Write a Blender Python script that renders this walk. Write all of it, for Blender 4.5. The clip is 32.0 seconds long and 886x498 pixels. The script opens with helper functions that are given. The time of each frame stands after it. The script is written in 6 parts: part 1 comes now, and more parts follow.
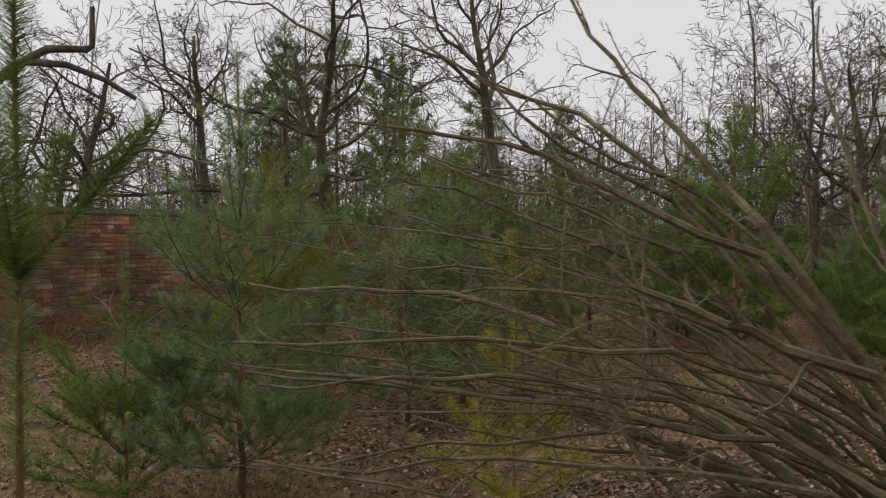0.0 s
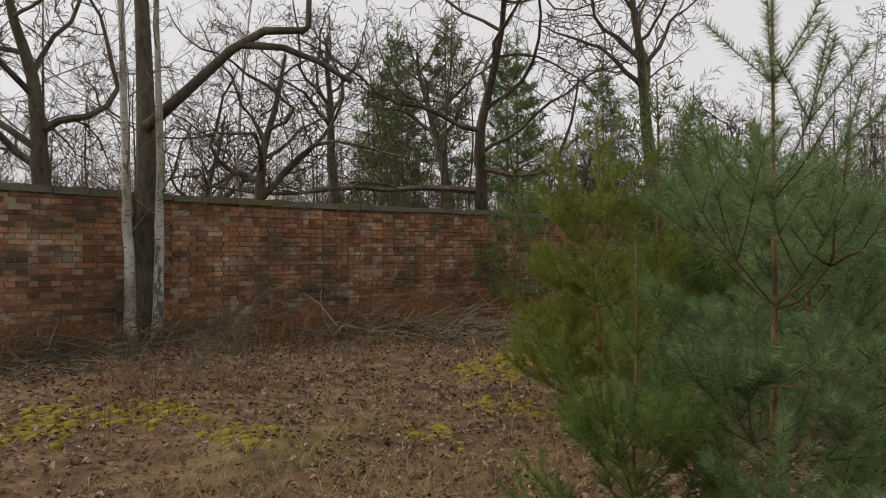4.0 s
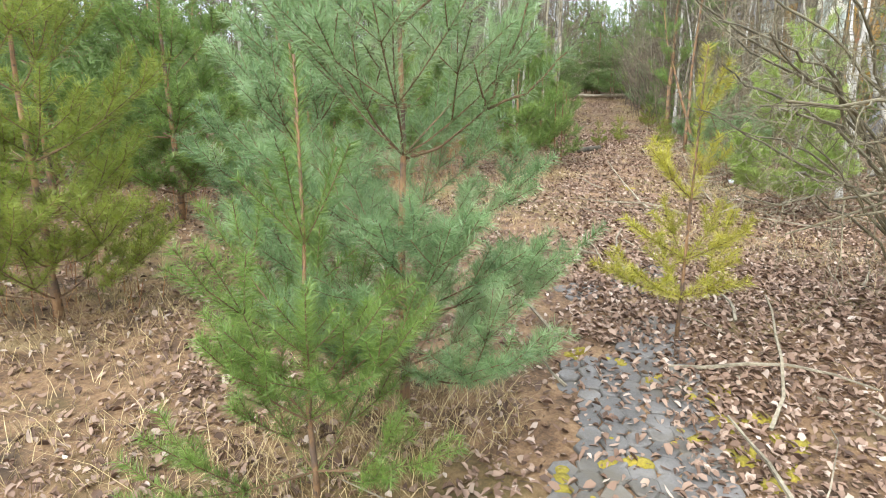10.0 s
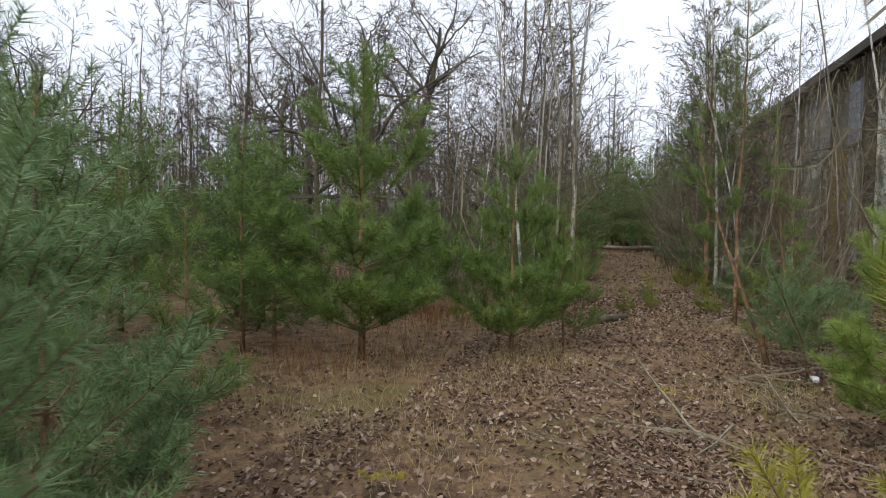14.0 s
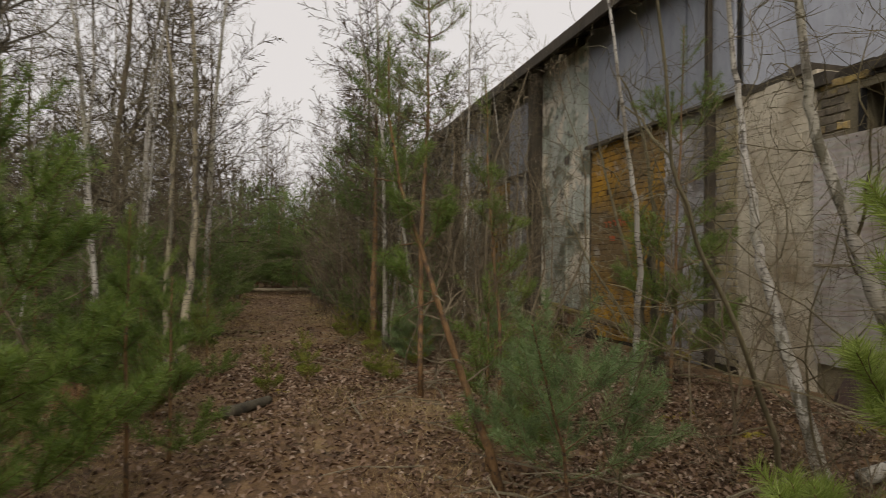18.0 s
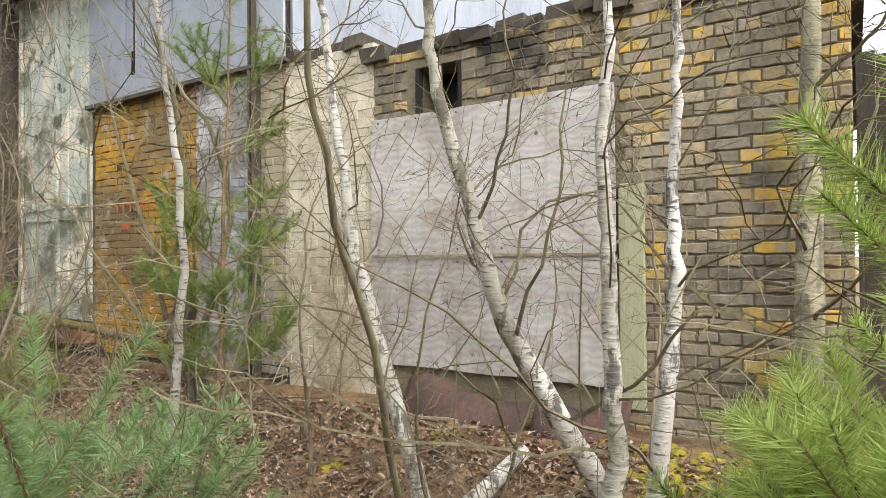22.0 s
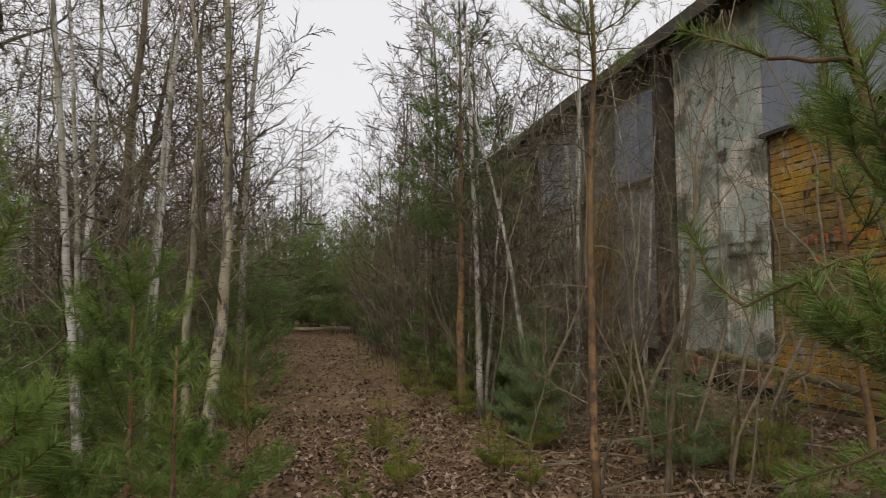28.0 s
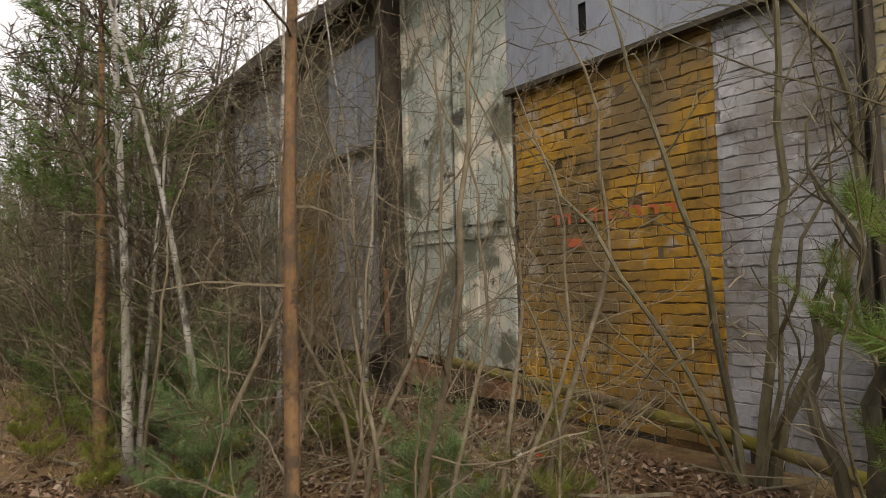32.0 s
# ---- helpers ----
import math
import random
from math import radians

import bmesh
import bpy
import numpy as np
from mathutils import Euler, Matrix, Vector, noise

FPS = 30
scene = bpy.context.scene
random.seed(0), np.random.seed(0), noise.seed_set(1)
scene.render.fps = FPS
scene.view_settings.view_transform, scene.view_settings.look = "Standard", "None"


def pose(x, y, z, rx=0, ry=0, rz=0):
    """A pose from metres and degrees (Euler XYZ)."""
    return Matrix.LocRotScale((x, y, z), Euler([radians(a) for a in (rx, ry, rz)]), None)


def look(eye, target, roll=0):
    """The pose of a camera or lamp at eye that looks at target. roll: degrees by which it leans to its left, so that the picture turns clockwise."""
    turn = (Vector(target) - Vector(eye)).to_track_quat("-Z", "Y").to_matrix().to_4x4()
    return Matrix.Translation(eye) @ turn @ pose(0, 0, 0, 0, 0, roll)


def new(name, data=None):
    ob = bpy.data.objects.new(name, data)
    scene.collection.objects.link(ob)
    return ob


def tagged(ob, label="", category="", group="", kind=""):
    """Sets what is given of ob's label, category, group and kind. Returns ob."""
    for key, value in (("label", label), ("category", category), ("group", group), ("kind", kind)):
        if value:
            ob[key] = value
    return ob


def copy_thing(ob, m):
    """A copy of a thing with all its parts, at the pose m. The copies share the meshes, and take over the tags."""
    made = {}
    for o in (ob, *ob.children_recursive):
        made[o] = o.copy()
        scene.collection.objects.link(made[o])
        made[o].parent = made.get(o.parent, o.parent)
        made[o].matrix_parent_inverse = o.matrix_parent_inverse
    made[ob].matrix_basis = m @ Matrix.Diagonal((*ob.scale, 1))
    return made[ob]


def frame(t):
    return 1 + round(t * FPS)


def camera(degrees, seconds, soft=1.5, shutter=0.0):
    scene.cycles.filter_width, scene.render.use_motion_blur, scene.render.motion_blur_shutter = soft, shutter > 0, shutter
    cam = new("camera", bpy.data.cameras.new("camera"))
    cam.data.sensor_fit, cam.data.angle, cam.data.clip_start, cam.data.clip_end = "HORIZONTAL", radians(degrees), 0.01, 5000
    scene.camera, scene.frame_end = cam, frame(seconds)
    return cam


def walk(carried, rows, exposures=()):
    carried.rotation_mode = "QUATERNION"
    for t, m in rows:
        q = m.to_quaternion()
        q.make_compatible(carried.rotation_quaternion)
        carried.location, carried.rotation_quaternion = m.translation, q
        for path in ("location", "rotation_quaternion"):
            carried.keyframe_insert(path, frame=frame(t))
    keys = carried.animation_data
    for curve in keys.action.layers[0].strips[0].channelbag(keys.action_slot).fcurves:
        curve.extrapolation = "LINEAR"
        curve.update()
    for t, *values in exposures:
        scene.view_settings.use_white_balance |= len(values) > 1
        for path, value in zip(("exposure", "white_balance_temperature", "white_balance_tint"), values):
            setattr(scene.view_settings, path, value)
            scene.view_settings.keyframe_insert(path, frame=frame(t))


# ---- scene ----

def aim(x, y, z, yaw, pitch, roll):
    """A camera pose from metres and degrees: yaw to the left of +y, pitch up."""
    a, b = radians(yaw), radians(pitch)
    way = Vector((-math.sin(a) * math.cos(b), math.cos(a) * math.cos(b), math.sin(b)))
    return look(Vector((x, y, z)), Vector((x, y, z)) + way, roll)


cam = camera(69.79, 32.0, soft=0.9, shutter=0.25)
PATH = [
    (0.0, aim(-2.322, 1.561, 1.580, -25.01, -0.08, -0.62)),
    (0.5, aim(-2.560, 1.800, 1.540, -22.63, 0.13, -0.63)),
    (1.0, aim(-2.678, 2.012, 1.498, -19.73, 0.35, -1.01)),
    (1.5, aim(-2.791, 2.255, 1.512, -17.70, 0.76, -0.92)),
    (2.0, aim(-3.049, 2.542, 1.486, -16.19, 1.34, -1.07)),
    (2.5, aim(-3.344, 2.700, 1.424, -15.60, 1.42, -1.23)),
    (4.5, aim(-4.365, 3.753, 1.439, -23.55, -0.12, 1.14)),
    (5.0, aim(-4.437, 4.084, 1.418, -37.33, -0.94, 0.70)),
    (5.5, aim(-4.392, 4.318, 1.404, -49.82, -2.92, -0.08)),
    (6.0, aim(-4.313, 4.520, 1.412, -59.70, -4.97, -0.27)),
    (6.5, aim(-4.330, 4.735, 1.407, -67.64, -7.38, -0.37)),
    (7.0, aim(-4.282, 4.857, 1.386, -74.28, -9.76, -0.56)),
    (7.5, aim(-4.246, 4.886, 1.371, -77.75, -12.82, -0.51)),
    (8.0, aim(-4.239, 4.902, 1.384, -80.17, -14.95, -0.27)),
    (8.5, aim(-4.248, 4.912, 1.402, -81.33, -16.43, -0.08)),
    (9.0, aim(-4.255, 4.919, 1.430, -81.38, -17.02, 0.24)),
    (9.5, aim(-4.263, 4.953, 1.489, -80.41, -16.89, 0.47)),
    (10.0, aim(-4.273, 4.963, 1.535, -77.37, -15.85, 0.27)),
    (10.5, aim(-4.183, 4.911, 1.568, -76.05, -13.57, 0.08)),
    (11.0, aim(-3.969, 4.840, 1.601, -75.24, -10.25, 0.23)),
    (11.5, aim(-3.668, 4.865, 1.615, -75.19, -7.75, 0.12)),
    (12.0, aim(-3.340, 4.842, 1.613, -77.20, -5.63, 0.15)),
    (12.5, aim(-2.956, 4.791, 1.608, -77.49, -4.30, 0.91)),
    (13.0, aim(-2.528, 4.811, 1.582, -75.27, -3.55, 0.63)),
    (13.5, aim(-2.164, 4.838, 1.583, -74.33, -2.88, 0.75)),
    (15.5, aim(-0.078, 4.824, 1.515, -81.69, -0.14, 0.39)),
    (16.0, aim(0.402, 4.787, 1.494, -88.93, 0.11, 0.18)),
    (16.5, aim(0.952, 4.837, 1.449, -89.75, 0.62, 1.30)),
    (17.0, aim(1.199, 4.807, 1.475, -88.80, 1.07, 0.86)),
    (17.5, aim(1.564, 4.712, 1.470, -94.99, 1.11, 0.70)),
    (18.0, aim(1.935, 4.667, 1.456, -104.63, 1.36, 0.81)),
    (18.5, aim(2.278, 4.520, 1.457, -113.74, 1.31, 0.40)),
    (19.0, aim(2.608, 4.300, 1.454, -120.84, 1.24, -0.11)),
    (19.5, aim(2.941, 4.205, 1.451, -128.84, 1.19, -0.17)),
    (20.0, aim(3.154, 4.078, 1.444, -133.69, 1.22, -0.36)),
    (20.5, aim(3.268, 4.055, 1.449, -137.54, 1.38, -0.30)),
    (21.0, aim(3.292, 4.080, 1.468, -141.95, 1.30, -0.45)),
    (21.5, aim(3.282, 4.088, 1.477, -145.43, 1.19, -0.72)),
    (22.0, aim(3.285, 4.085, 1.469, -147.23, 0.86, -0.47)),
    (22.5, aim(3.324, 4.107, 1.480, -146.39, 0.56, -0.41)),
    (23.0, aim(3.409, 4.090, 1.484, -140.30, 0.75, 0.15)),
    (23.5, aim(3.495, 3.980, 1.481, -130.63, 0.78, -0.36)),
    (24.0, aim(3.749, 4.106, 1.480, -127.78, 0.83, -0.26)),
    (24.5, aim(3.958, 4.009, 1.513, -120.88, 0.22, -0.72)),
    (25.0, aim(4.134, 4.194, 1.483, -115.29, 1.45, -1.14)),
    (25.5, aim(4.300, 4.400, 1.464, -111.87, 2.05, -0.30)),
    (26.0, aim(4.300, 4.740, 1.464, -102.35, 2.15, -0.36)),
    (26.5, aim(4.403, 4.966, 1.489, -93.64, 3.06, -0.37)),
    (28.5, aim(4.833, 5.037, 1.493, -107.25, 4.56, -0.16)),
    (29.0, aim(4.968, 5.103, 1.466, -112.93, 4.46, -0.42)),
    (29.5, aim(5.378, 4.980, 1.467, -118.81, 4.56, -0.59)),
    (30.0, aim(5.620, 4.802, 1.462, -123.41, 4.27, -0.45)),
    (30.5, aim(5.893, 4.622, 1.473, -127.20, 3.76, -0.45)),
    (31.0, aim(6.234, 4.365, 1.506, -125.17, 3.80, -1.12)),
    (31.5, aim(6.463, 4.233, 1.500, -125.38, 3.38, -0.40)),
    (32.0, aim(6.689, 4.056, 1.553, -127.77, 3.15, -1.48)),
]

EXPOSURES = [
    (0.0, -0.1, 6800, 10), (2.5, -0.1, 6950, 11), (5.0, -0.1, 6850, 11), (6.0, 0.0, 7000, 11), (7.0, 0.8, 7100, 10), (8.0, 1.75, 6800, 9), (9.0, 1.85, 6250, 9), (10.0, 2.05, 5900, 8), (11.0, 2.3, 5700, 7), (12.0, 1.75, 5250, 8), (13.0, 1.05, 5500, 9),
    (15.5, 0.05, 6650, 10), (17.0, 0.05, 6750, 11), (18.0, -0.1, 7200, 12), (19.0, -0.2, 7500, 12), (20.0, 0.8, 7600, 11), (21.0, 1.45, 6850, 9), (22.0, 1.7, 6450, 8), (24.0, 1.95, 5750, 6), (25.0, 1.8, 5500, 7), (26.0, 1.4, 5550, 11), (26.5, 0.75, 6200, 9),
    (28.5, 0.1, 6800, 11), (30.0, 0.1, 7000, 11), (31.0, 0.4, 7100, 12), (32.0, 0.65, 7150, 12),
]
walk(cam, PATH, EXPOSURES)

# ---- sky and sun ----
SUN_EL, SUN_ROT = radians(42), radians(290)
world = bpy.data.worlds.new("overcast")
scene.world = world
world.use_nodes = True
wn, wl = world.node_tree.nodes, world.node_tree.links
wn.clear()
sky = wn.new("ShaderNodeTexSky")
sky.sky_type, sky.sun_disc = "NISHITA", False
sky.sun_elevation, sky.sun_rotation = SUN_EL, SUN_ROT
sky.air_density, sky.dust_density, sky.ozone_density = 1.0, 6.0, 1.0
grey = wn.new("ShaderNodeHueSaturation")
grey.inputs["Saturation"].default_value = 0.18
cloud = wn.new("ShaderNodeMixRGB")
cloud.inputs[0].default_value = 0.75
cloud.inputs[2].default_value = (8.8, 8.95, 9.5, 1)
back = wn.new("ShaderNodeBackground")
back.inputs["Strength"].default_value = 0.105
wout = wn.new("ShaderNodeOutputWorld")
wl.new(sky.outputs[0], grey.inputs["Color"])
wl.new(grey.outputs[0], cloud.inputs[1])
wl.new(cloud.outputs[0], back.inputs["Color"])
wl.new(back.outputs[0], wout.inputs["Surface"])
sun = new("sun", bpy.data.lights.new("sun", "SUN"))
sun.data.energy, sun.data.angle, sun.data.color = 1.0, radians(40), (1.0, 0.95, 0.87)
sun.rotation_euler = (radians(90) - SUN_EL, 0, radians(180) - SUN_ROT)


# ---- materials ----
def nodes_of(name):
    m = bpy.data.materials.new(name)
    m.use_nodes = True
    return m, m.node_tree.nodes, m.node_tree.links, m.node_tree.nodes["Principled BSDF"]


def ramp_of(n, stops):
    r = n.new("ShaderNodeValToRGB")
    while len(r.color_ramp.elements) < len(stops):
        r.color_ramp.elements.new(0.5)
    for e, (p, c) in zip(r.color_ramp.elements, stops):
        e.position, e.color = p, (*c, 1)
    return r


def noise_of(n, l, vec, scale, detail=6.0, rough=0.6, stretch=(1, 1, 1)):
    mp = n.new("ShaderNodeMapping")
    mp.inputs["Scale"].default_value = stretch
    l.new(vec, mp.inputs["Vector"])
    t = n.new("ShaderNodeTexNoise")
    t.inputs["Scale"].default_value, t.inputs["Detail"].default_value, t.inputs["Roughness"].default_value = scale, detail, rough
    l.new(mp.outputs[0], t.inputs["Vector"])
    return t


def mix_of(n, l, fac, a, b, how="MIX"):
    m = n.new("ShaderNodeMixRGB")
    m.blend_type = how
    for sock, v in zip(m.inputs, (fac, a, b)):
        if isinstance(v, (int, float)):
            sock.default_value = v
        elif isinstance(v, tuple):
            sock.default_value = (*v, 1)
        else:
            l.new(v, sock)
    return m.outputs[0]


def coords_of(n, world_space=False):
    if world_space:
        return n.new("ShaderNodeNewGeometry").outputs["Position"]
    return n.new("ShaderNodeTexCoord").outputs["Object"]


def bump_of(n, l, p, height, strength, dist=0.02):
    b = n.new("ShaderNodeBump")
    b.inputs["Strength"].default_value, b.inputs["Distance"].default_value = strength, dist
    l.new(height, b.inputs["Height"])
    l.new(b.outputs[0], p.inputs["Normal"])


def mottled(name, stops, scale, fine, rough=0.85, bump=0.5, stretch=(1, 1, 1), metal=0.0, world_space=False, vary=0.0, stain=None, island=0.0, pick=None):
    """A surface of mottled colours: a coarse noise through a ramp, a fine grain over it, relief, and wear."""
    m, n, l, p = nodes_of(name)
    v = coords_of(n, world_space)
    a, b = noise_of(n, l, v, scale, 5, 0.6, stretch), noise_of(n, l, v, fine, 8, 0.7, stretch)
    r = ramp_of(n, stops)
    s = n.new("ShaderNodeMath")
    s.operation = "MULTIPLY_ADD"
    s.inputs[1].default_value = 0.45
    l.new(b.outputs["Fac"], s.inputs[0])
    sub = n.new("ShaderNodeMath")
    sub.operation = "MULTIPLY"
    sub.inputs[1].default_value = 0.55
    l.new(a.outputs["Fac"], sub.inputs[0])
    l.new(sub.outputs[0], s.inputs[2])
    wide = n.new("ShaderNodeMapRange")
    wide.inputs["From Min"].default_value, wide.inputs["From Max"].default_value = 0.3, 0.7
    l.new(s.outputs[0], wide.inputs["Value"])
    l.new(wide.outputs[0], r.inputs[0])
    col = r.outputs[0]
    if stain:
        for k, (stain_col, stain_scale, lo, hi) in enumerate(stain if isinstance(stain, list) else [stain]):
            st = noise_of(n, l, coords_of(n, True), stain_scale * (1 + 0.13 * k), 5, 0.65)
            mr = n.new("ShaderNodeMapRange")
            mr.inputs["From Min"].default_value, mr.inputs["From Max"].default_value = lo, hi
            l.new(st.outputs["Fac"], mr.inputs["Value"])
            col = mix_of(n, l, mr.outputs[0], col, stain_col)
    if pick:
        pick_col, share = pick
        which = ramp_of(n, [(1 - share - 0.12, (0, 0, 0)), (1 - share + 0.12, (0.85, 0.85, 0.85))])
        which.color_ramp.interpolation = "LINEAR"
        l.new(n.new("ShaderNodeObjectInfo").outputs["Random"], which.inputs[0])
        tone = mix_of(n, l, b.outputs["Fac"], tuple(c * 0.6 for c in pick_col), tuple(min(1, c * 1.35) for c in pick_col))
        zone = noise_of(n, l, coords_of(n, True), 1.3, 2, 0.5)
        near = n.new("ShaderNodeMapRange")
        near.inputs["From Min"].default_value, near.inputs["From Max"].default_value = 0.40, 0.56
        l.new(zone.outputs["Fac"], near.inputs["Value"])
        both = n.new("ShaderNodeMath")
        both.operation = "MULTIPLY"
        blotch = noise_of(n, l, coords_of(n, True), 9.0, 4, 0.6)
        part_of = n.new("ShaderNodeMapRange")
        part_of.inputs["From Min"].default_value, part_of.inputs["From Max"].default_value = 0.36, 0.56
        l.new(blotch.outputs["Fac"], part_of.inputs["Value"])
        some = n.new("ShaderNodeMath")
        some.operation = "MULTIPLY"
        l.new(which.outputs[0], some.inputs[0])
        l.new(part_of.outputs[0], some.inputs[1])
        l.new(some.outputs[0], both.inputs[0])
        l.new(near.outputs[0], both.inputs[1])
        col = mix_of(n, l, both.outputs[0], col, tone)
    if vary or island:
        src = n.new("ShaderNodeObjectInfo").outputs["Random"] if vary else n.new("ShaderNodeNewGeometry").outputs["Random Per Island"]
        hs = n.new("ShaderNodeHueSaturation")
        mv = n.new("ShaderNodeMapRange")
        mv.inputs["To Min"].default_value, mv.inputs["To Max"].default_value = 1 - (vary or island), 1 + (vary or island)
        l.new(src, mv.inputs["Value"])
        l.new(mv.outputs[0], hs.inputs["Value"])
        l.new(col, hs.inputs["Color"])
        col = hs.outputs[0]
    l.new(col, p.inputs["Base Color"])
    p.inputs["Roughness"].default_value, p.inputs["Metallic"].default_value = rough, metal
    if bump:
        bump_of(n, l, p, s.outputs[0], bump)
    return m


def leafy(name, stops, rough=0.55, through_light=0.25, clump=None):
    """Needles, blades and leaves: each piece takes its colour along a ramp, and lets some light through."""
    m, n, l, p = nodes_of(name)
    g = n.new("ShaderNodeNewGeometry")
    r = ramp_of(n, stops)
    l.new(g.outputs["Random Per Island"], r.inputs[0])
    col = r.outputs[0]
    if clump:
        t = noise_of(n, l, g.outputs["Position"], clump, 3, 0.5)
        col = mix_of(n, l, 0.55, col, ramp_link(n, l, t.outputs["Fac"], stops))
    l.new(col, p.inputs["Base Color"])
    p.inputs["Roughness"].default_value = rough
    tr = n.new("ShaderNodeBsdfTranslucent")
    l.new(col, tr.inputs["Color"])
    mx = n.new("ShaderNodeMixShader")
    mx.inputs[0].default_value = through_light
    l.new(p.outputs[0], mx.inputs[1])
    l.new(tr.outputs[0], mx.inputs[2])
    l.new(mx.outputs[0], n["Material Output"].inputs["Surface"])
    return m


def ramp_link(n, l, fac, stops):
    r = ramp_of(n, stops)
    mv = n.new("ShaderNodeMapRange")
    mv.inputs["From Min"].default_value, mv.inputs["From Max"].default_value = 0.3, 0.7
    l.new(fac, mv.inputs["Value"])
    l.new(mv.outputs[0], r.inputs[0])
    return r.outputs[0]


def birch_bark(name="birch bark", dark=0.535, tint=(1.0, 1.0, 1.0)):
    m, n, l, p = nodes_of(name)
    v = coords_of(n, True)
    base = noise_of(n, l, v, 3.0, 5, 0.6, (1, 1, 0.5))
    c = ramp_of(n, [(0.3, (0.20, 0.18, 0.14)), (0.48, (0.40, 0.375, 0.325)), (0.7, (0.63, 0.61, 0.565))])
    for e in c.color_ramp.elements:
        e.color = (e.color[0] * tint[0], e.color[1] * tint[1], e.color[2] * tint[2], 1)
    l.new(base.outputs["Fac"], c.inputs[0])
    marks = noise_of(n, l, v, 1.0, 3, 0.55, (14, 14, 55))
    mk = ramp_of(n, [(0.575, (0, 0, 0)), (0.64, (0.9, 0.9, 0.9))])
    l.new(marks.outputs["Fac"], mk.inputs[0])
    col = mix_of(n, l, mk.outputs[0], c.outputs[0], (0.05, 0.043, 0.038))
    scar = noise_of(n, l, v, 2.2, 6, 0.7, (4, 4, 1.5))
    sc = ramp_of(n, [(dark, (0, 0, 0)), (dark + 0.065, (0.9, 0.9, 0.9))])
    l.new(scar.outputs["Fac"], sc.inputs[0])
    col = mix_of(n, l, sc.outputs[0], col, (0.07, 0.06, 0.05))
    alg = noise_of(n, l, v, 1.1, 3, 0.5)
    al = ramp_of(n, [(0.46, (0, 0, 0)), (0.70, (0.75, 0.75, 0.75))])
    l.new(alg.outputs["Fac"], al.inputs[0])
    col = mix_of(n, l, al.outputs[0], col, (0.21, 0.20, 0.11))
    l.new(col, p.inputs["Base Color"])
    p.inputs["Roughness"].default_value = 0.75
    bump_of(n, l, p, marks.outputs["Fac"], 0.5)
    return m


def plywood_mat():
    m, n, l, p = nodes_of("weathered plywood")
    v = coords_of(n)
    warp = noise_of(n, l, v, 1.6, 3, 0.5)
    add = mix_of(n, l, 0.10, v, warp.outputs["Color"])
    w = n.new("ShaderNodeTexWave")
    w.wave_type, w.bands_direction = "BANDS", "Z"
    w.inputs["Scale"].default_value, w.inputs["Distortion"].default_value = 6.0, 9.0
    w.inputs["Detail"].default_value, w.inputs["Detail Scale"].default_value = 3.0, 1.4
    l.new(add, w.inputs["Vector"])
    grain = noise_of(n, l, v, 30, 6, 0.7, (0.15, 1, 1))
    tone = noise_of(n, l, v, 1.3, 5, 0.65)
    c = ramp_link(n, l, tone.outputs["Fac"], [(0.0, (0.25, 0.22, 0.19)), (0.5, (0.42, 0.39, 0.36)), (1.0, (0.53, 0.50, 0.48))])
    c = mix_of(n, l, 0.16, c, w.outputs["Color"], "SOFT_LIGHT")
    c = mix_of(n, l, 0.35, c, grain.outputs["Color"], "SOFT_LIGHT")
    drip = noise_of(n, l, v, 2.0, 4, 0.6, (3.5, 1, 0.35))
    d = ramp_of(n, [(0.55, (0, 0, 0)), (0.75, (0.7, 0.7, 0.7))])
    l.new(drip.outputs["Fac"], d.inputs[0])
    c = mix_of(n, l, d.outputs[0], c, (0.22, 0.18, 0.14))
    blot = noise_of(n, l, v, 0.9, 5, 0.7, (1, 1, 1.6))
    b = ramp_of(n, [(0.56, (0, 0, 0)), (0.66, (0.75, 0.75, 0.75))])
    l.new(blot.outputs["Fac"], b.inputs[0])
    c = mix_of(n, l, b.outputs[0], c, (0.27, 0.21, 0.165))
    knots = n.new("ShaderNodeTexVoronoi")
    knots.inputs["Scale"].default_value = 3.2
    l.new(v, knots.inputs["Vector"])
    k = ramp_of(n, [(0.03, (1, 1, 1)), (0.07, (0, 0, 0))])
    l.new(knots.outputs["Distance"], k.inputs[0])
    c = mix_of(n, l, k.outputs[0], c, (0.13, 0.09, 0.06))
    l.new(c, p.inputs["Base Color"])
    p.inputs["Roughness"].default_value = 0.8
    bump_of(n, l, p, grain.outputs["Fac"], 0.25, 0.004)
    return m


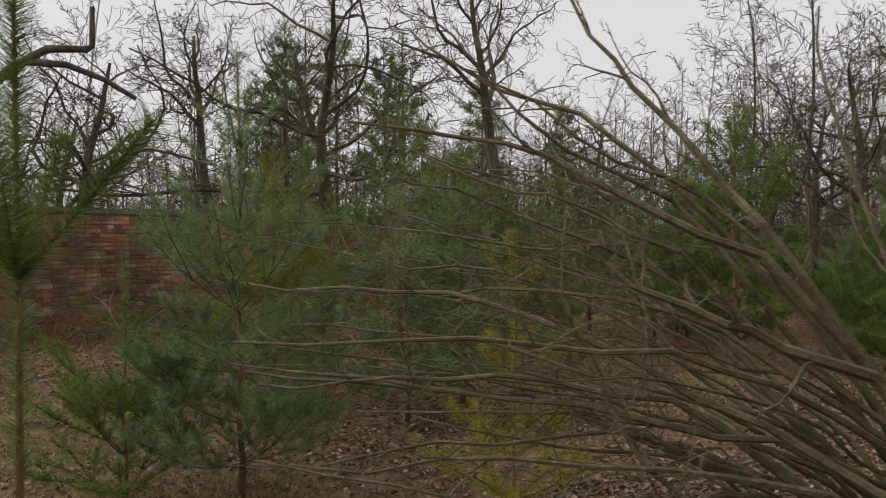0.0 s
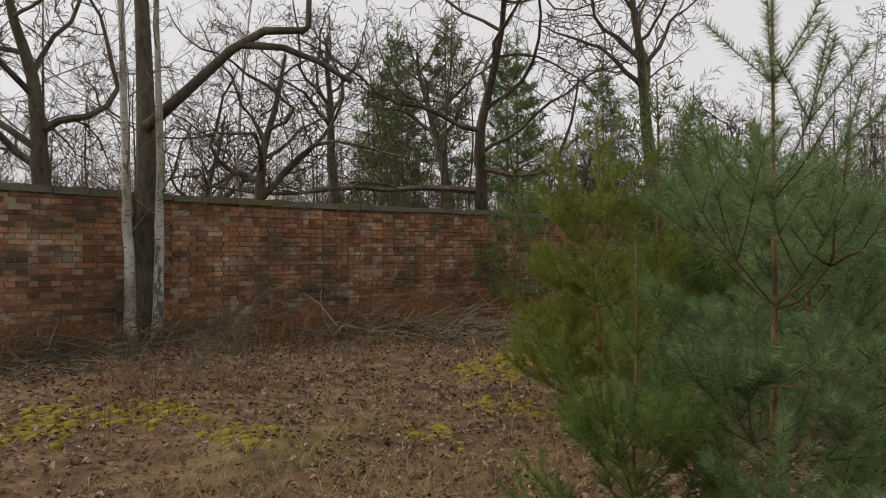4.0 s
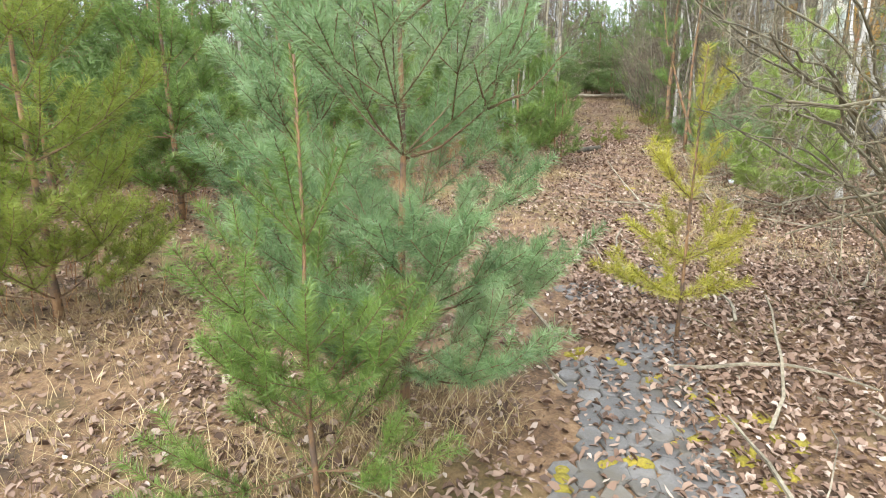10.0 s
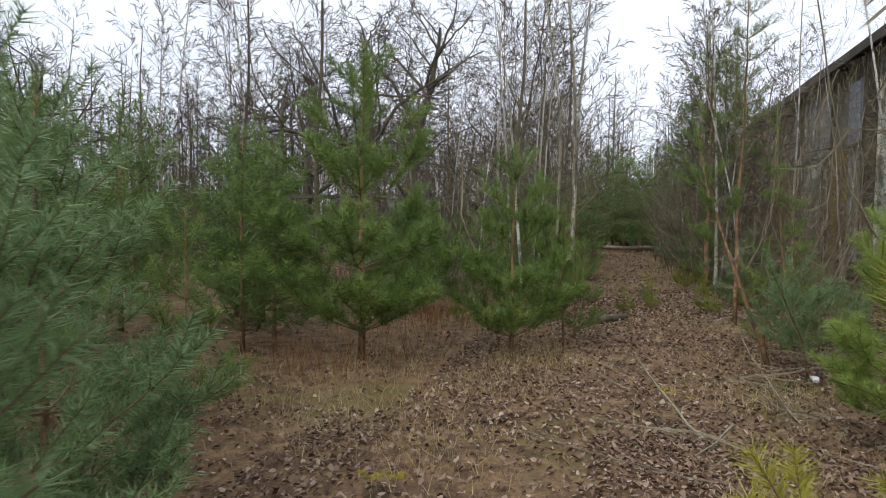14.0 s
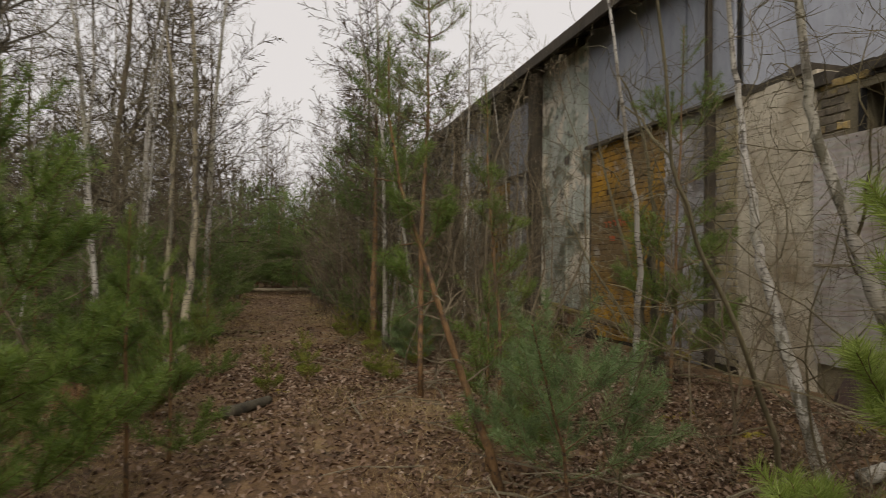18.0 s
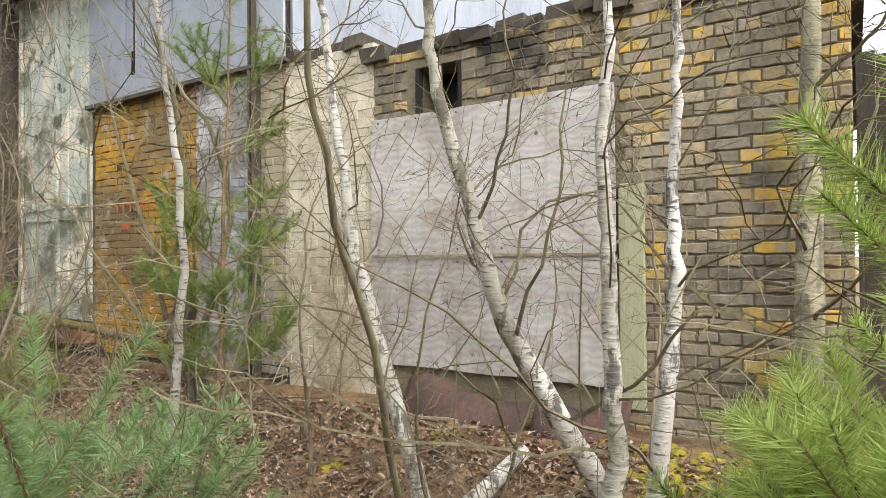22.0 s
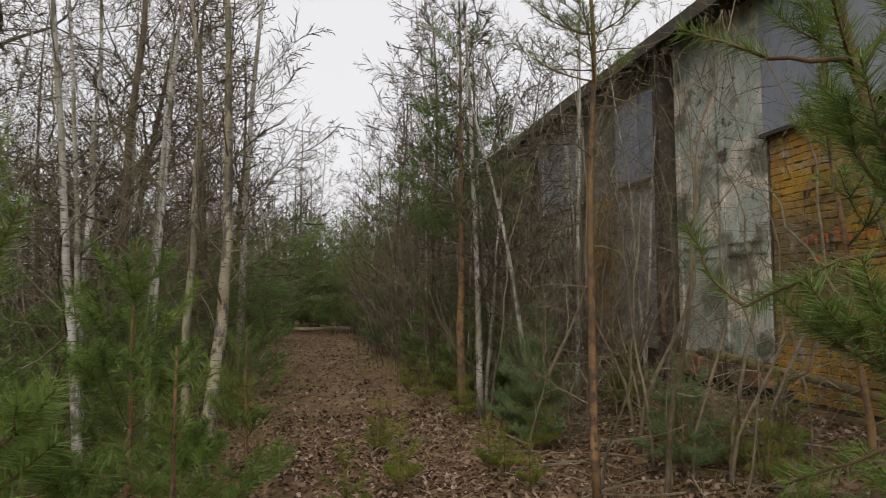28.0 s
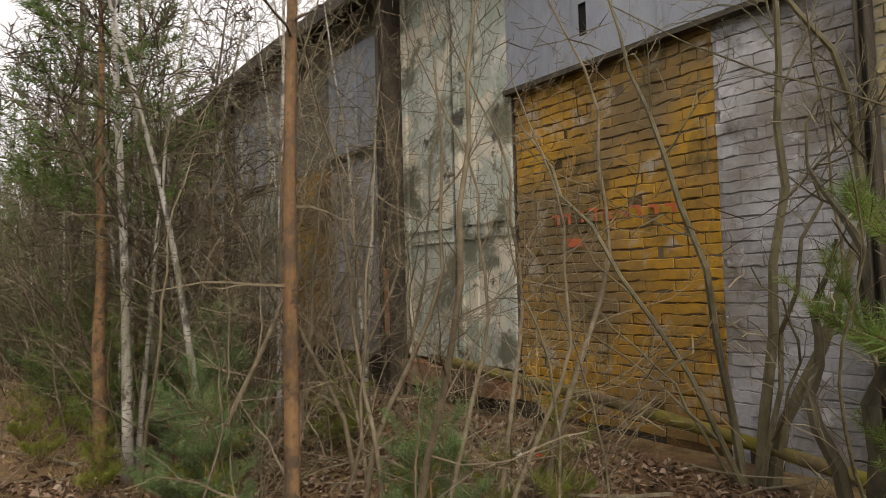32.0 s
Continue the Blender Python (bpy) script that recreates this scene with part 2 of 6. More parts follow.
MAT = {
    "ground": mottled("forest floor", [(0.0, (0.03, 0.018, 0.008)), (0.35, (0.10, 0.056, 0.025)), (0.6, (0.20, 0.118, 0.055)), (1.0, (0.36, 0.24, 0.126))], 5.0, 46, 0.95, 1.0, world_space=True, stain=[((0.11, 0.10, 0.018), 0.45, 0.52, 0.70), ((0.26, 0.19, 0.088), 0.9, 0.56, 0.70), ((0.055, 0.036, 0.018), 1.7, 0.55, 0.68)]),
    "oak bark": mottled("oak bark", [(0.2, (0.038, 0.032, 0.022)), (0.6, (0.105, 0.09, 0.059)), (1.0, (0.19, 0.17, 0.113))], 2.0, 16, 0.95, 1.0, (1, 1, 0.3), world_space=True),
    "grey bark": mottled("grey green bark", [(0.1, (0.06, 0.052, 0.030)), (0.5, (0.15, 0.13, 0.076)), (1.0, (0.28, 0.25, 0.147))], 3.0, 22, 0.9, 0.6, (1, 1, 0.35), world_space=True),
    "far bark": mottled("far bark", [(0.1, (0.045, 0.035, 0.022)), (0.6, (0.10, 0.079, 0.052)), (1.0, (0.17, 0.14, 0.097))], 1.0, 9, 0.95, 0.0, world_space=True, vary=0.25),
    "pine bark": mottled("pine bark", [(0.1, (0.10, 0.062, 0.030)), (0.5, (0.22, 0.125, 0.055)), (1.0, (0.34, 0.21, 0.101))], 5.0, 45, 0.9, 0.8, (1, 1, 0.4), world_space=True, stain=[((0.10, 0.066, 0.042), 7.0, 0.48, 0.60), ((0.07, 0.05, 0.032), 16.0, 0.56, 0.64)]),
    "pine twig": mottled("pine twig", [(0.1, (0.075, 0.045, 0.024)), (0.6, (0.16, 0.095, 0.046)), (1.0, (0.25, 0.16, 0.080))], 8.0, 60, 0.85, 0.5, world_space=True),
    "shrub bark": mottled("shrub bark", [(0.1, (0.045, 0.036, 0.018)), (0.5, (0.12, 0.098, 0.05)), (1.0, (0.27, 0.235, 0.135))], 9.0, 60, 0.8, 0.4, world_space=True),
    "thicket bark": mottled("brown thicket bark", [(0.1, (0.055, 0.043, 0.028)), (0.5, (0.165, 0.13, 0.082)), (1.0, (0.33, 0.28, 0.185))], 0.9, 12, 0.9, 0.0, world_space=True, island=0.35),
    "dead wood": mottled("dead wood", [(0.1, (0.08, 0.065, 0.042)), (0.5, (0.22, 0.185, 0.122)), (1.0, (0.38, 0.33, 0.227))], 5.0, 40, 0.9, 0.6, (1, 1, 1), world_space=True),
    "needles": leafy("pine needles", [(0.0, (0.06, 0.105, 0.018)), (0.45, (0.13, 0.205, 0.036)), (0.8, (0.21, 0.295, 0.060)), (1.0, (0.33, 0.41, 0.115))], 0.45, 0.35, 3.0),
    "blue needles": leafy("bluish pine needles", [(0.0, (0.076, 0.130, 0.046)), (0.45, (0.160, 0.250, 0.092)), (0.8, (0.245, 0.350, 0.145)), (1.0, (0.375, 0.46, 0.24))], 0.4, 0.3, 3.0),
    "olive needles": leafy("yellowish green pine needles", [(0.0, (0.08, 0.12, 0.014)), (0.5, (0.19, 0.235, 0.026)), (1.0, (0.34, 0.37, 0.06))], 0.5, 0.35, 2.0),
    "fresh needles": leafy("fresh light green pine needles", [(0.0, (0.12, 0.18, 0.03)), (0.5, (0.26, 0.345, 0.065)), (1.0, (0.42, 0.49, 0.14))], 0.5, 0.35, 2.0),
    "yellow needles": leafy("yellow pine needles", [(0.0, (0.17, 0.18, 0.02)), (0.5, (0.36, 0.34, 0.035)), (1.0, (0.52, 0.46, 0.07))], 0.5, 0.3, 4.0),
    "far needles": leafy("far pine needles", [(0.0, (0.05, 0.085, 0.018)), (0.5, (0.11, 0.17, 0.036)), (1.0, (0.19, 0.26, 0.065))], 0.6, 0.25, 0.6),
    "leaves": leafy("fallen leaves", [(0.0, (0.075, 0.043, 0.025)), (0.3, (0.15, 0.088, 0.052)), (0.6, (0.235, 0.15, 0.098)), (0.9, (0.33, 0.235, 0.165)), (1.0, (0.46, 0.37, 0.29))], 0.75, 0.12),
    "red leaves": leafy("dead red brown leaves", [(0.0, (0.10, 0.03, 0.018)), (1.0, (0.27, 0.10, 0.055))], 0.8, 0.1),
    "straw": leafy("dry grass", [(0.0, (0.20, 0.13, 0.059)), (0.5, (0.38, 0.28, 0.134)), (1.0, (0.55, 0.44, 0.227))], 0.8, 0.2),
    "red straw": leafy("rusty dry bracken", [(0.0, (0.13, 0.055, 0.021)), (0.5, (0.26, 0.12, 0.046)), (1.0, (0.38, 0.20, 0.084))], 0.85, 0.2),
    "moss": mottled("yellow green moss", [(0.0, (0.09, 0.08, 0.012)), (0.5, (0.25, 0.20, 0.02)), (1.0, (0.40, 0.31, 0.04))], 9.0, 90, 1.0, 1.0, world_space=True),
    "birch": birch_bark(),
    "old birch": birch_bark("old birch bark", 0.49, (0.74, 0.68, 0.52)),
    "red brick": mottled("old red brick", [(0.0, (0.09, 0.05, 0.029)), (0.35, (0.23, 0.10, 0.049)), (0.7, (0.33, 0.16, 0.080)), (1.0, (0.44, 0.28, 0.168))], 1.6, 34, 0.95, 0.5, world_space=True, vary=0.45, stain=[((0.44, 0.37, 0.27), 3.0, 0.50, 0.70), ((0.10, 0.07, 0.04), 0.9, 0.50, 0.64)]),
    "red brick joined": mottled("old red brick rest", [(0.0, (0.09, 0.05, 0.029)), (0.35, (0.23, 0.10, 0.049)), (0.7, (0.33, 0.16, 0.080)), (1.0, (0.44, 0.28, 0.168))], 1.6, 34, 0.95, 0.5, world_space=True, island=0.45, stain=[((0.44, 0.37, 0.27), 3.0, 0.50, 0.70), ((0.10, 0.07, 0.04), 0.9, 0.50, 0.64)]),
    "grey brick": mottled("sooty lichen brick", [(0.0, (0.07, 0.06, 0.044)), (0.45, (0.18, 0.15, 0.108)), (0.8, (0.30, 0.255, 0.185)), (1.0, (0.40, 0.35, 0.26))], 2.6, 40, 0.95, 0.6, world_space=True, vary=0.40, pick=((0.36, 0.25, 0.076), 0.16), stain=[((0.025, 0.022, 0.018), 1.1, 0.46, 0.58), ((0.33, 0.25, 0.084), 2.4, 0.56, 0.70)]),
    "lichen brick": mottled("brick with orange lichen", [(0.0, (0.10, 0.085, 0.062)), (0.45, (0.235, 0.20, 0.145)), (0.8, (0.345, 0.295, 0.215)), (1.0, (0.43, 0.38, 0.285))], 2.6, 40, 0.95, 0.6, world_space=True, vary=0.32, pick=((0.44, 0.27, 0.029), 0.42), stain=[((0.05, 0.045, 0.034), 0.9, 0.56, 0.70), ((0.33, 0.25, 0.084), 2.4, 0.56, 0.70)]),
    "yellow brick": mottled("yellow washed brick", [(0.0, (0.20, 0.11, 0.025)), (0.35, (0.37, 0.20, 0.025)), (0.7, (0.50, 0.275, 0.022)), (1.0, (0.56, 0.34, 0.06))], 0.8, 18, 0.92, 0.9, world_space=True, vary=0.10, stain=[((0.20, 0.135, 0.06), 0.62, 0.42, 0.56), ((0.38, 0.33, 0.26), 2.3, 0.57, 0.66), ((0.075, 0.058, 0.024), 1.3, 0.54, 0.66)]),
    "old ochre brick": mottled("faded olive ochre brick", [(0.0, (0.17, 0.15, 0.105)), (0.4, (0.30, 0.26, 0.17)), (0.8, (0.40, 0.33, 0.17)), (1.0, (0.47, 0.37, 0.15))], 0.9, 24, 0.92, 0.7, world_space=True, vary=0.14, stain=((0.36, 0.34, 0.31), 1.3, 0.5, 0.62)),
    "white brick": mottled("whitewashed brick", [(0.0, (0.20, 0.195, 0.205)), (0.4, (0.40, 0.395, 0.415)), (0.75, (0.55, 0.545, 0.57)), (1.0, (0.66, 0.655, 0.67))], 1.3, 26, 0.92, 0.9, world_space=True, vary=0.12, stain=[((0.22, 0.195, 0.165), 0.7, 0.44, 0.60), ((0.09, 0.078, 0.07), 1.9, 0.55, 0.68), ((0.66, 0.65, 0.66), 2.6, 0.60, 0.68)]),
    "cream brick": mottled("cream limewashed brick", [(0.0, (0.34, 0.29, 0.21)), (0.4, (0.54, 0.48, 0.37)), (0.75, (0.65, 0.60, 0.48)), (1.0, (0.72, 0.68, 0.58))], 1.4, 30, 0.92, 0.4, world_space=True, vary=0.05, stain=((0.27, 0.21, 0.13), 1.2, 0.50, 0.68)),
    "ochre wash": mottled("ochre washed joint", [(0.0, (0.035, 0.02, 0.008)), (0.5, (0.085, 0.05, 0.016)), (1.0, (0.20, 0.12, 0.03))], 2.0, 40, 1.0, 0.6, world_space=True, stain=[((0.14, 0.105, 0.065), 0.75, 0.46, 0.58)]),
    "mossy log": mottled("mossy rotten wood", [(0.0, (0.05, 0.036, 0.022)), (0.5, (0.12, 0.085, 0.045)), (1.0, (0.20, 0.145, 0.08))], 3.0, 34, 0.95, 0.8, world_space=True, stain=[((0.20, 0.17, 0.025), 2.2, 0.44, 0.60)]),
    # soil and moss, with the shade of the hollow put into the colour
    "shaded soil": mottled("shaded rubble and soil", [(0.0, (0.012, 0.010, 0.008)), (0.5, (0.04, 0.032, 0.022)), (1.0, (0.09, 0.07, 0.045))], 3.0, 30, 1.0, 1.0, world_space=True, stain=[((0.09, 0.085, 0.02), 1.6, 0.52, 0.66)]),
    "mortar": mottled("old mortar", [(0.0, (0.08, 0.068, 0.045)), (0.5, (0.17, 0.145, 0.092)), (1.0, (0.28, 0.24, 0.151))], 4.0, 60, 1.0, 0.6, world_space=True),
    "pale mortar": mottled("pale mortar", [(0.0, (0.16, 0.125, 0.084)), (0.5, (0.32, 0.265, 0.181)), (1.0, (0.48, 0.42, 0.302))], 2.0, 50, 1.0, 0.6, world_space=True),
    "grey wash": mottled("whitewashed joint", [(0.0, (0.13, 0.125, 0.125)), (0.5, (0.27, 0.265, 0.27)), (1.0, (0.44, 0.435, 0.44))], 3.0, 40, 1.0, 0.6, world_space=True),
    "cream wash": mottled("limewashed joint", [(0.0, (0.28, 0.235, 0.17)), (0.5, (0.46, 0.41, 0.31)), (1.0, (0.60, 0.54, 0.43))], 3.0, 40, 1.0, 0.6, world_space=True),
    "plywood": plywood_mat(),
    "plaster": mottled("peeling pale plaster", [(0.0, (0.20, 0.23, 0.18)), (0.35, (0.36, 0.40, 0.33)), (0.6, (0.48, 0.51, 0.45)), (1.0, (0.64, 0.64, 0.57))], 1.7, 14, 0.9, 0.5, (1, 1, 0.5), world_space=True, stain=[((0.66, 0.61, 0.50), 1.3, 0.52, 0.56), ((0.15, 0.16, 0.115), 1.1, 0.52, 0.60), ((0.07, 0.065, 0.055), 3.2, 0.60, 0.66)]),
    "metal": mottled("blue grey sheet metal", [(0.0, (0.20, 0.215, 0.245)), (0.5, (0.29, 0.31, 0.35)), (1.0, (0.37, 0.39, 0.43))], 0.9, 12, 0.5, 0.1, (1, 1, 0.4), metal=0.25, world_space=True, vary=0.10, stain=((0.17, 0.15, 0.13), 0.9, 0.60, 0.80)),
    "old boards": mottled("grey weathered boards", [(0.0, (0.10, 0.09, 0.071)), (0.5, (0.20, 0.185, 0.147)), (1.0, (0.31, 0.29, 0.235))], 2.0, 30, 0.9, 0.5, (4, 4, 0.3), world_space=True, vary=0.25),
    "rust": mottled("rusted steel", [(0.0, (0.022, 0.016, 0.014)), (0.5, (0.062, 0.036, 0.028)), (1.0, (0.14, 0.066, 0.042))], 2.5, 30, 0.85, 0.5, world_space=True),
    "dark wood": mottled("dark tarred wood", [(0.0, (0.022, 0.018, 0.013)), (0.5, (0.055, 0.045, 0.032)), (1.0, (0.11, 0.09, 0.063))], 3.0, 30, 0.9, 0.5, (1, 1, 0.3), world_space=True),
    "roofing": mottled("mossy roofing felt", [(0.0, (0.03, 0.028, 0.020)), (0.5, (0.07, 0.065, 0.042)), (1.0, (0.13, 0.12, 0.059))], 1.5, 20, 0.95, 0.6, world_space=True),
    "concrete": mottled("mossy concrete", [(0.0, (0.06, 0.055, 0.038)), (0.5, (0.14, 0.13, 0.092)), (1.0, (0.24, 0.225, 0.160))], 2.0, 26, 0.95, 0.5, world_space=True, stain=((0.13, 0.12, 0.021), 1.0, 0.52, 0.66)),
    "paver": mottled("grey paving stone", [(0.0, (0.055, 0.05, 0.043)), (0.5, (0.115, 0.105, 0.092)), (1.0, (0.18, 0.165, 0.145))], 4.0, 60, 0.7, 0.4, world_space=True, vary=0.22, stain=[((0.10, 0.085, 0.06), 3.0, 0.5, 0.65)]),
    "board": mottled("greenish painted board", [(0.0, (0.20, 0.20, 0.126)), (0.5, (0.34, 0.34, 0.210)), (1.0, (0.43, 0.42, 0.277))], 2.0, 30, 0.85, 0.3, (3, 3, 0.4), world_space=True),
    # near-black colour put in for the unlit inside of openings
    "black": mottled("unlit void black", [(0.0, (0.006, 0.006, 0.006)), (1.0, (0.02, 0.018, 0.016))], 4.0, 20, 1.0, 0.0),
    "red paint": mottled("faded red paint", [(0.0, (0.42, 0.08, 0.03)), (1.0, (0.55, 0.16, 0.06))], 6.0, 40, 0.9, 0.0, world_space=True),
    "white litter": mottled("white plastic scrap", [(0.0, (0.55, 0.55, 0.56)), (1.0, (0.78, 0.78, 0.79))], 6.0, 40, 0.6, 0.2),
}


# ---- mesh helpers ----
class Geo:
    """Corners and faces of one mesh in the making."""

    def __init__(self):
        self.v, self.f = [], []

    def add(self, verts, faces):
        k = len(self.v)
        self.v.extend(verts)
        self.f.extend([tuple(i + k for i in f) for f in faces])

    def box(self, x0, x1, y0, y1, z0, z1, jog=0.0, rng=random):
        j = lambda: rng.uniform(-jog, jog)
        self.add([(x + j(), y + j(), z + j()) for z in (z0, z1) for y in (y0, y1) for x in (x0, x1)],
                 [(0, 2, 3, 1), (4, 5, 7, 6), (0, 1, 5, 4), (1, 3, 7, 5), (3, 2, 6, 7), (2, 0, 4, 6)])

    def slab(self, x0, x1, y0, y1, z0, z1, c=0.008):
        """A box whose front (y1) edges are chamfered."""
        self.add([(x0, y0, z0), (x1, y0, z0), (x1, y0, z1), (x0, y0, z1),
                  (x0, y1 - c, z0), (x1, y1 - c, z0), (x1, y1 - c, z1), (x0, y1 - c, z1),
                  (x0 + c, y1, z0 + c), (x1 - c, y1, z0 + c), (x1 - c, y1, z1 - c), (x0 + c, y1, z1 - c)],
                 [(0, 1, 2, 3), (0, 4, 5, 1), (1, 5, 6, 2), (2, 6, 7, 3), (3, 7, 4, 0),
                  (4, 8, 9, 5), (5, 9, 10, 6), (6, 10, 11, 7), (7, 11, 8, 4), (8, 11, 10, 9)])

    def tube(self, pts, radii, sides=6, cap=True):
        pts = [Vector(p) for p in pts]
        k = len(self.v)
        side = None
        for i, p in enumerate(pts):
            d = (pts[min(i + 1, len(pts) - 1)] - pts[max(i - 1, 0)])
            d = d.normalized() if d.length > 1e-9 else Vector((0, 0, 1))
            if side is None:
                side = d.orthogonal().normalized()
            side = (side - d * side.dot(d))
            side = side.normalized() if side.length > 1e-6 else d.orthogonal().normalized()
            up = d.cross(side)
            for s in range(sides):
                a = 2 * math.pi * s / sides
                self.v.append(tuple(p + (side * math.cos(a) + up * math.sin(a)) * radii[i]))
        for i in range(len(pts) - 1):
            for s in range(sides):
                a, b = k + i * sides + s, k + i * sides + (s + 1) % sides
                self.f.append((a, b, b + sides, a + sides))
        if cap:
            self.f.append(tuple(k + s for s in reversed(range(sides))))
            self.f.append(tuple(k + (len(pts) - 1) * sides + s for s in range(sides)))

    def ribbon(self, pts, r, rng):
        """A fine twig: a narrow strip that ends in a point."""
        d = pts[-1] - pts[0]
        s = d.cross(Vector((rng.gauss(0, 1), rng.gauss(0, 1), rng.gauss(0, 1))))
        s = s.normalized() * r if s.length > 1e-6 else Vector((r, 0, 0))
        k, n = len(self.v), len(pts)
        for p in pts[:-1]:
            self.v.append(tuple(p - s))
            self.v.append(tuple(p + s))
        self.v.append(tuple(pts[-1]))
        for i in range(n - 2):
            self.f.append((k + 2 * i, k + 2 * i + 1, k + 2 * i + 3, k + 2 * i + 2))
        self.f.append((k + 2 * n - 4, k + 2 * n - 3, k + 2 * n - 2))

    def mesh(self, name, material, smooth=False):
        me = bpy.data.meshes.new(name)
        me.from_pydata(self.v, [], self.f)
        me.materials.append(material)
        if smooth:
            me.polygons.foreach_set("use_smooth", [True] * len(me.polygons))
        me.update()
        return me


def tri_mesh(name, verts, faces, material):
    """A mesh from arrays of corners (n, 3) and triangles or quads (m, k)."""
    me = bpy.data.meshes.new(name)
    me.vertices.add(len(verts))
    me.vertices.foreach_set("co", np.ascontiguousarray(verts, dtype=np.float32).ravel())
    k = faces.shape[1]
    me.loops.add(faces.size)
    me.loops.foreach_set("vertex_index", np.ascontiguousarray(faces, dtype=np.int32).ravel())
    me.polygons.add(len(faces))
    me.polygons.foreach_set("loop_start", np.arange(0, faces.size, k, dtype=np.int32))
    me.materials.append(material)
    me.update(calc_edges=True)
    return me


def part(name, geo, material, parent, label="", smooth=False):
    me = geo if isinstance(geo, bpy.types.Mesh) else geo.mesh(name, material, smooth)
    ob = new(name, me)
    ob.parent = parent
    if label:
        tagged(ob, label)
    return ob


def empty_thing(name, label, category, at=(0, 0, 0), group="", kind=""):
    ob = new(name)
    ob.empty_display_size = 0.2
    ob.location = at
    return tagged(ob, label, category, group, kind)


def smooth01(a, b, x):
    t = min(1.0, max(0.0, (x - a) / (b - a)))
    return t * t * (3 - 2 * t)


def ground_z(x, y):
    """The height of the ground: level along the path, rising to the building and to the brick wall."""
    rise = 0.36 * smooth01(2.4, 0.4, y)
    rise += 0.25 * smooth01(7.5, 12.5, y - 0.4 * (x + 1.5))
    n = noise.noise(Vector((x * 0.55, y * 0.55, 0.3))) * 0.035 + noise.noise(Vector((x * 2.3, y * 2.3, 1.7))) * 0.012
    return rise + n


# ---- plants ----
def wander(rng, start, way, length, steps, crook, lift):
    """A crooked line from start, bending by chance and towards (or from) the sky."""
    pts, p, d = [Vector(start)], Vector(start), Vector(way).normalized()
    for _ in range(steps):
        d = (d + Vector((rng.gauss(0, crook), rng.gauss(0, crook), rng.gauss(0, crook) + lift))).normalized()
        p = p + d * (length / steps)
        pts.append(p.copy())
    return pts


def taper(r0, r1, n):
    return [r0 + (r1 - r0) * (i / (n - 1)) ** 0.8 for i in range(n)]


def sprout(rng, geo, pts, r0, level, spec, finest=0.0012):
    """Twigs along a line, and twigs on those, down to the finest level."""
    if level >= len(spec):
        return
    count, ratio, angle, crook, lift, steps, sides, first = spec[level]
    total = sum((b - a).length for a, b in zip(pts, pts[1:]))
    for i in range(count):
        f = first + (1 - first) * (i + rng.random()) / count
        k = min(int(f * (len(pts) - 1)), len(pts) - 2)
        u = f * (len(pts) - 1) - k
        p = pts[k].lerp(pts[k + 1], u)
        d = (pts[k + 1] - pts[k]).normalized()
        turn = rng.uniform(0, 2 * math.pi)
        o = d.orthogonal().normalized()
        out = o * math.cos(turn) + d.cross(o) * math.sin(turn)
        a = radians(angle * rng.uniform(0.7, 1.3))
        length = total * ratio * rng.uniform(0.55, 1.15) * (1.15 - 0.6 * f)
        r = max(r0 * (0.62 - 0.35 * f), finest)
        q = wander(rng, p, d * math.cos(a) + out * math.sin(a), length, steps, crook, lift)
        if sides == 1:
            geo.ribbon(q, r, rng)
        else:
            geo.tube(q, taper(r, r * 0.3, len(q)), sides, False)
        sprout(rng, geo, q, r, level + 1, spec, finest)


OAK = [(11, 0.85, 64, 0.26, 0.05, 9, 5, 0.36), (9, 0.50, 58, 0.30, 0.03, 6, 3, 0.12), (7, 0.5, 52, 0.30, 0.02, 3, 1, 0.12), (3, 0.5, 46, 0.25, 0.02, 2, 1, 0.15)]
ALDER = [(19, 0.34, 48, 0.12, 0.06, 5, 3, 0.12), (9, 0.44, 44, 0.16, 0.03, 3, 1, 0.12), (6, 0.45, 42, 0.18, 0.0, 2, 1, 0.15)]
BIRCH = [(18, 0.26, 44, 0.09, 0.04, 5, 3, 0.20), (9, 0.45, 38, 0.13, -0.02, 3, 1, 0.15), (7, 0.5, 36, 0.14, -0.06, 2, 1, 0.15)]
SAPLING = [(14, 0.36, 48, 0.16, 0.05, 6, 3, 0.14), (6, 0.45, 46, 0.20, 0.03, 3, 1, 0.15), (2, 0.5, 44, 0.2, 0.0, 2, 1, 0.2)]
STEM = [(15, 0.26, 62, 0.24, 0.02, 10, 4, 0.12), (7, 0.45, 48, 0.22, 0.02, 4, 1, 0.15), (4, 0.5, 40, 0.18, 0.0, 2, 1, 0.2)]


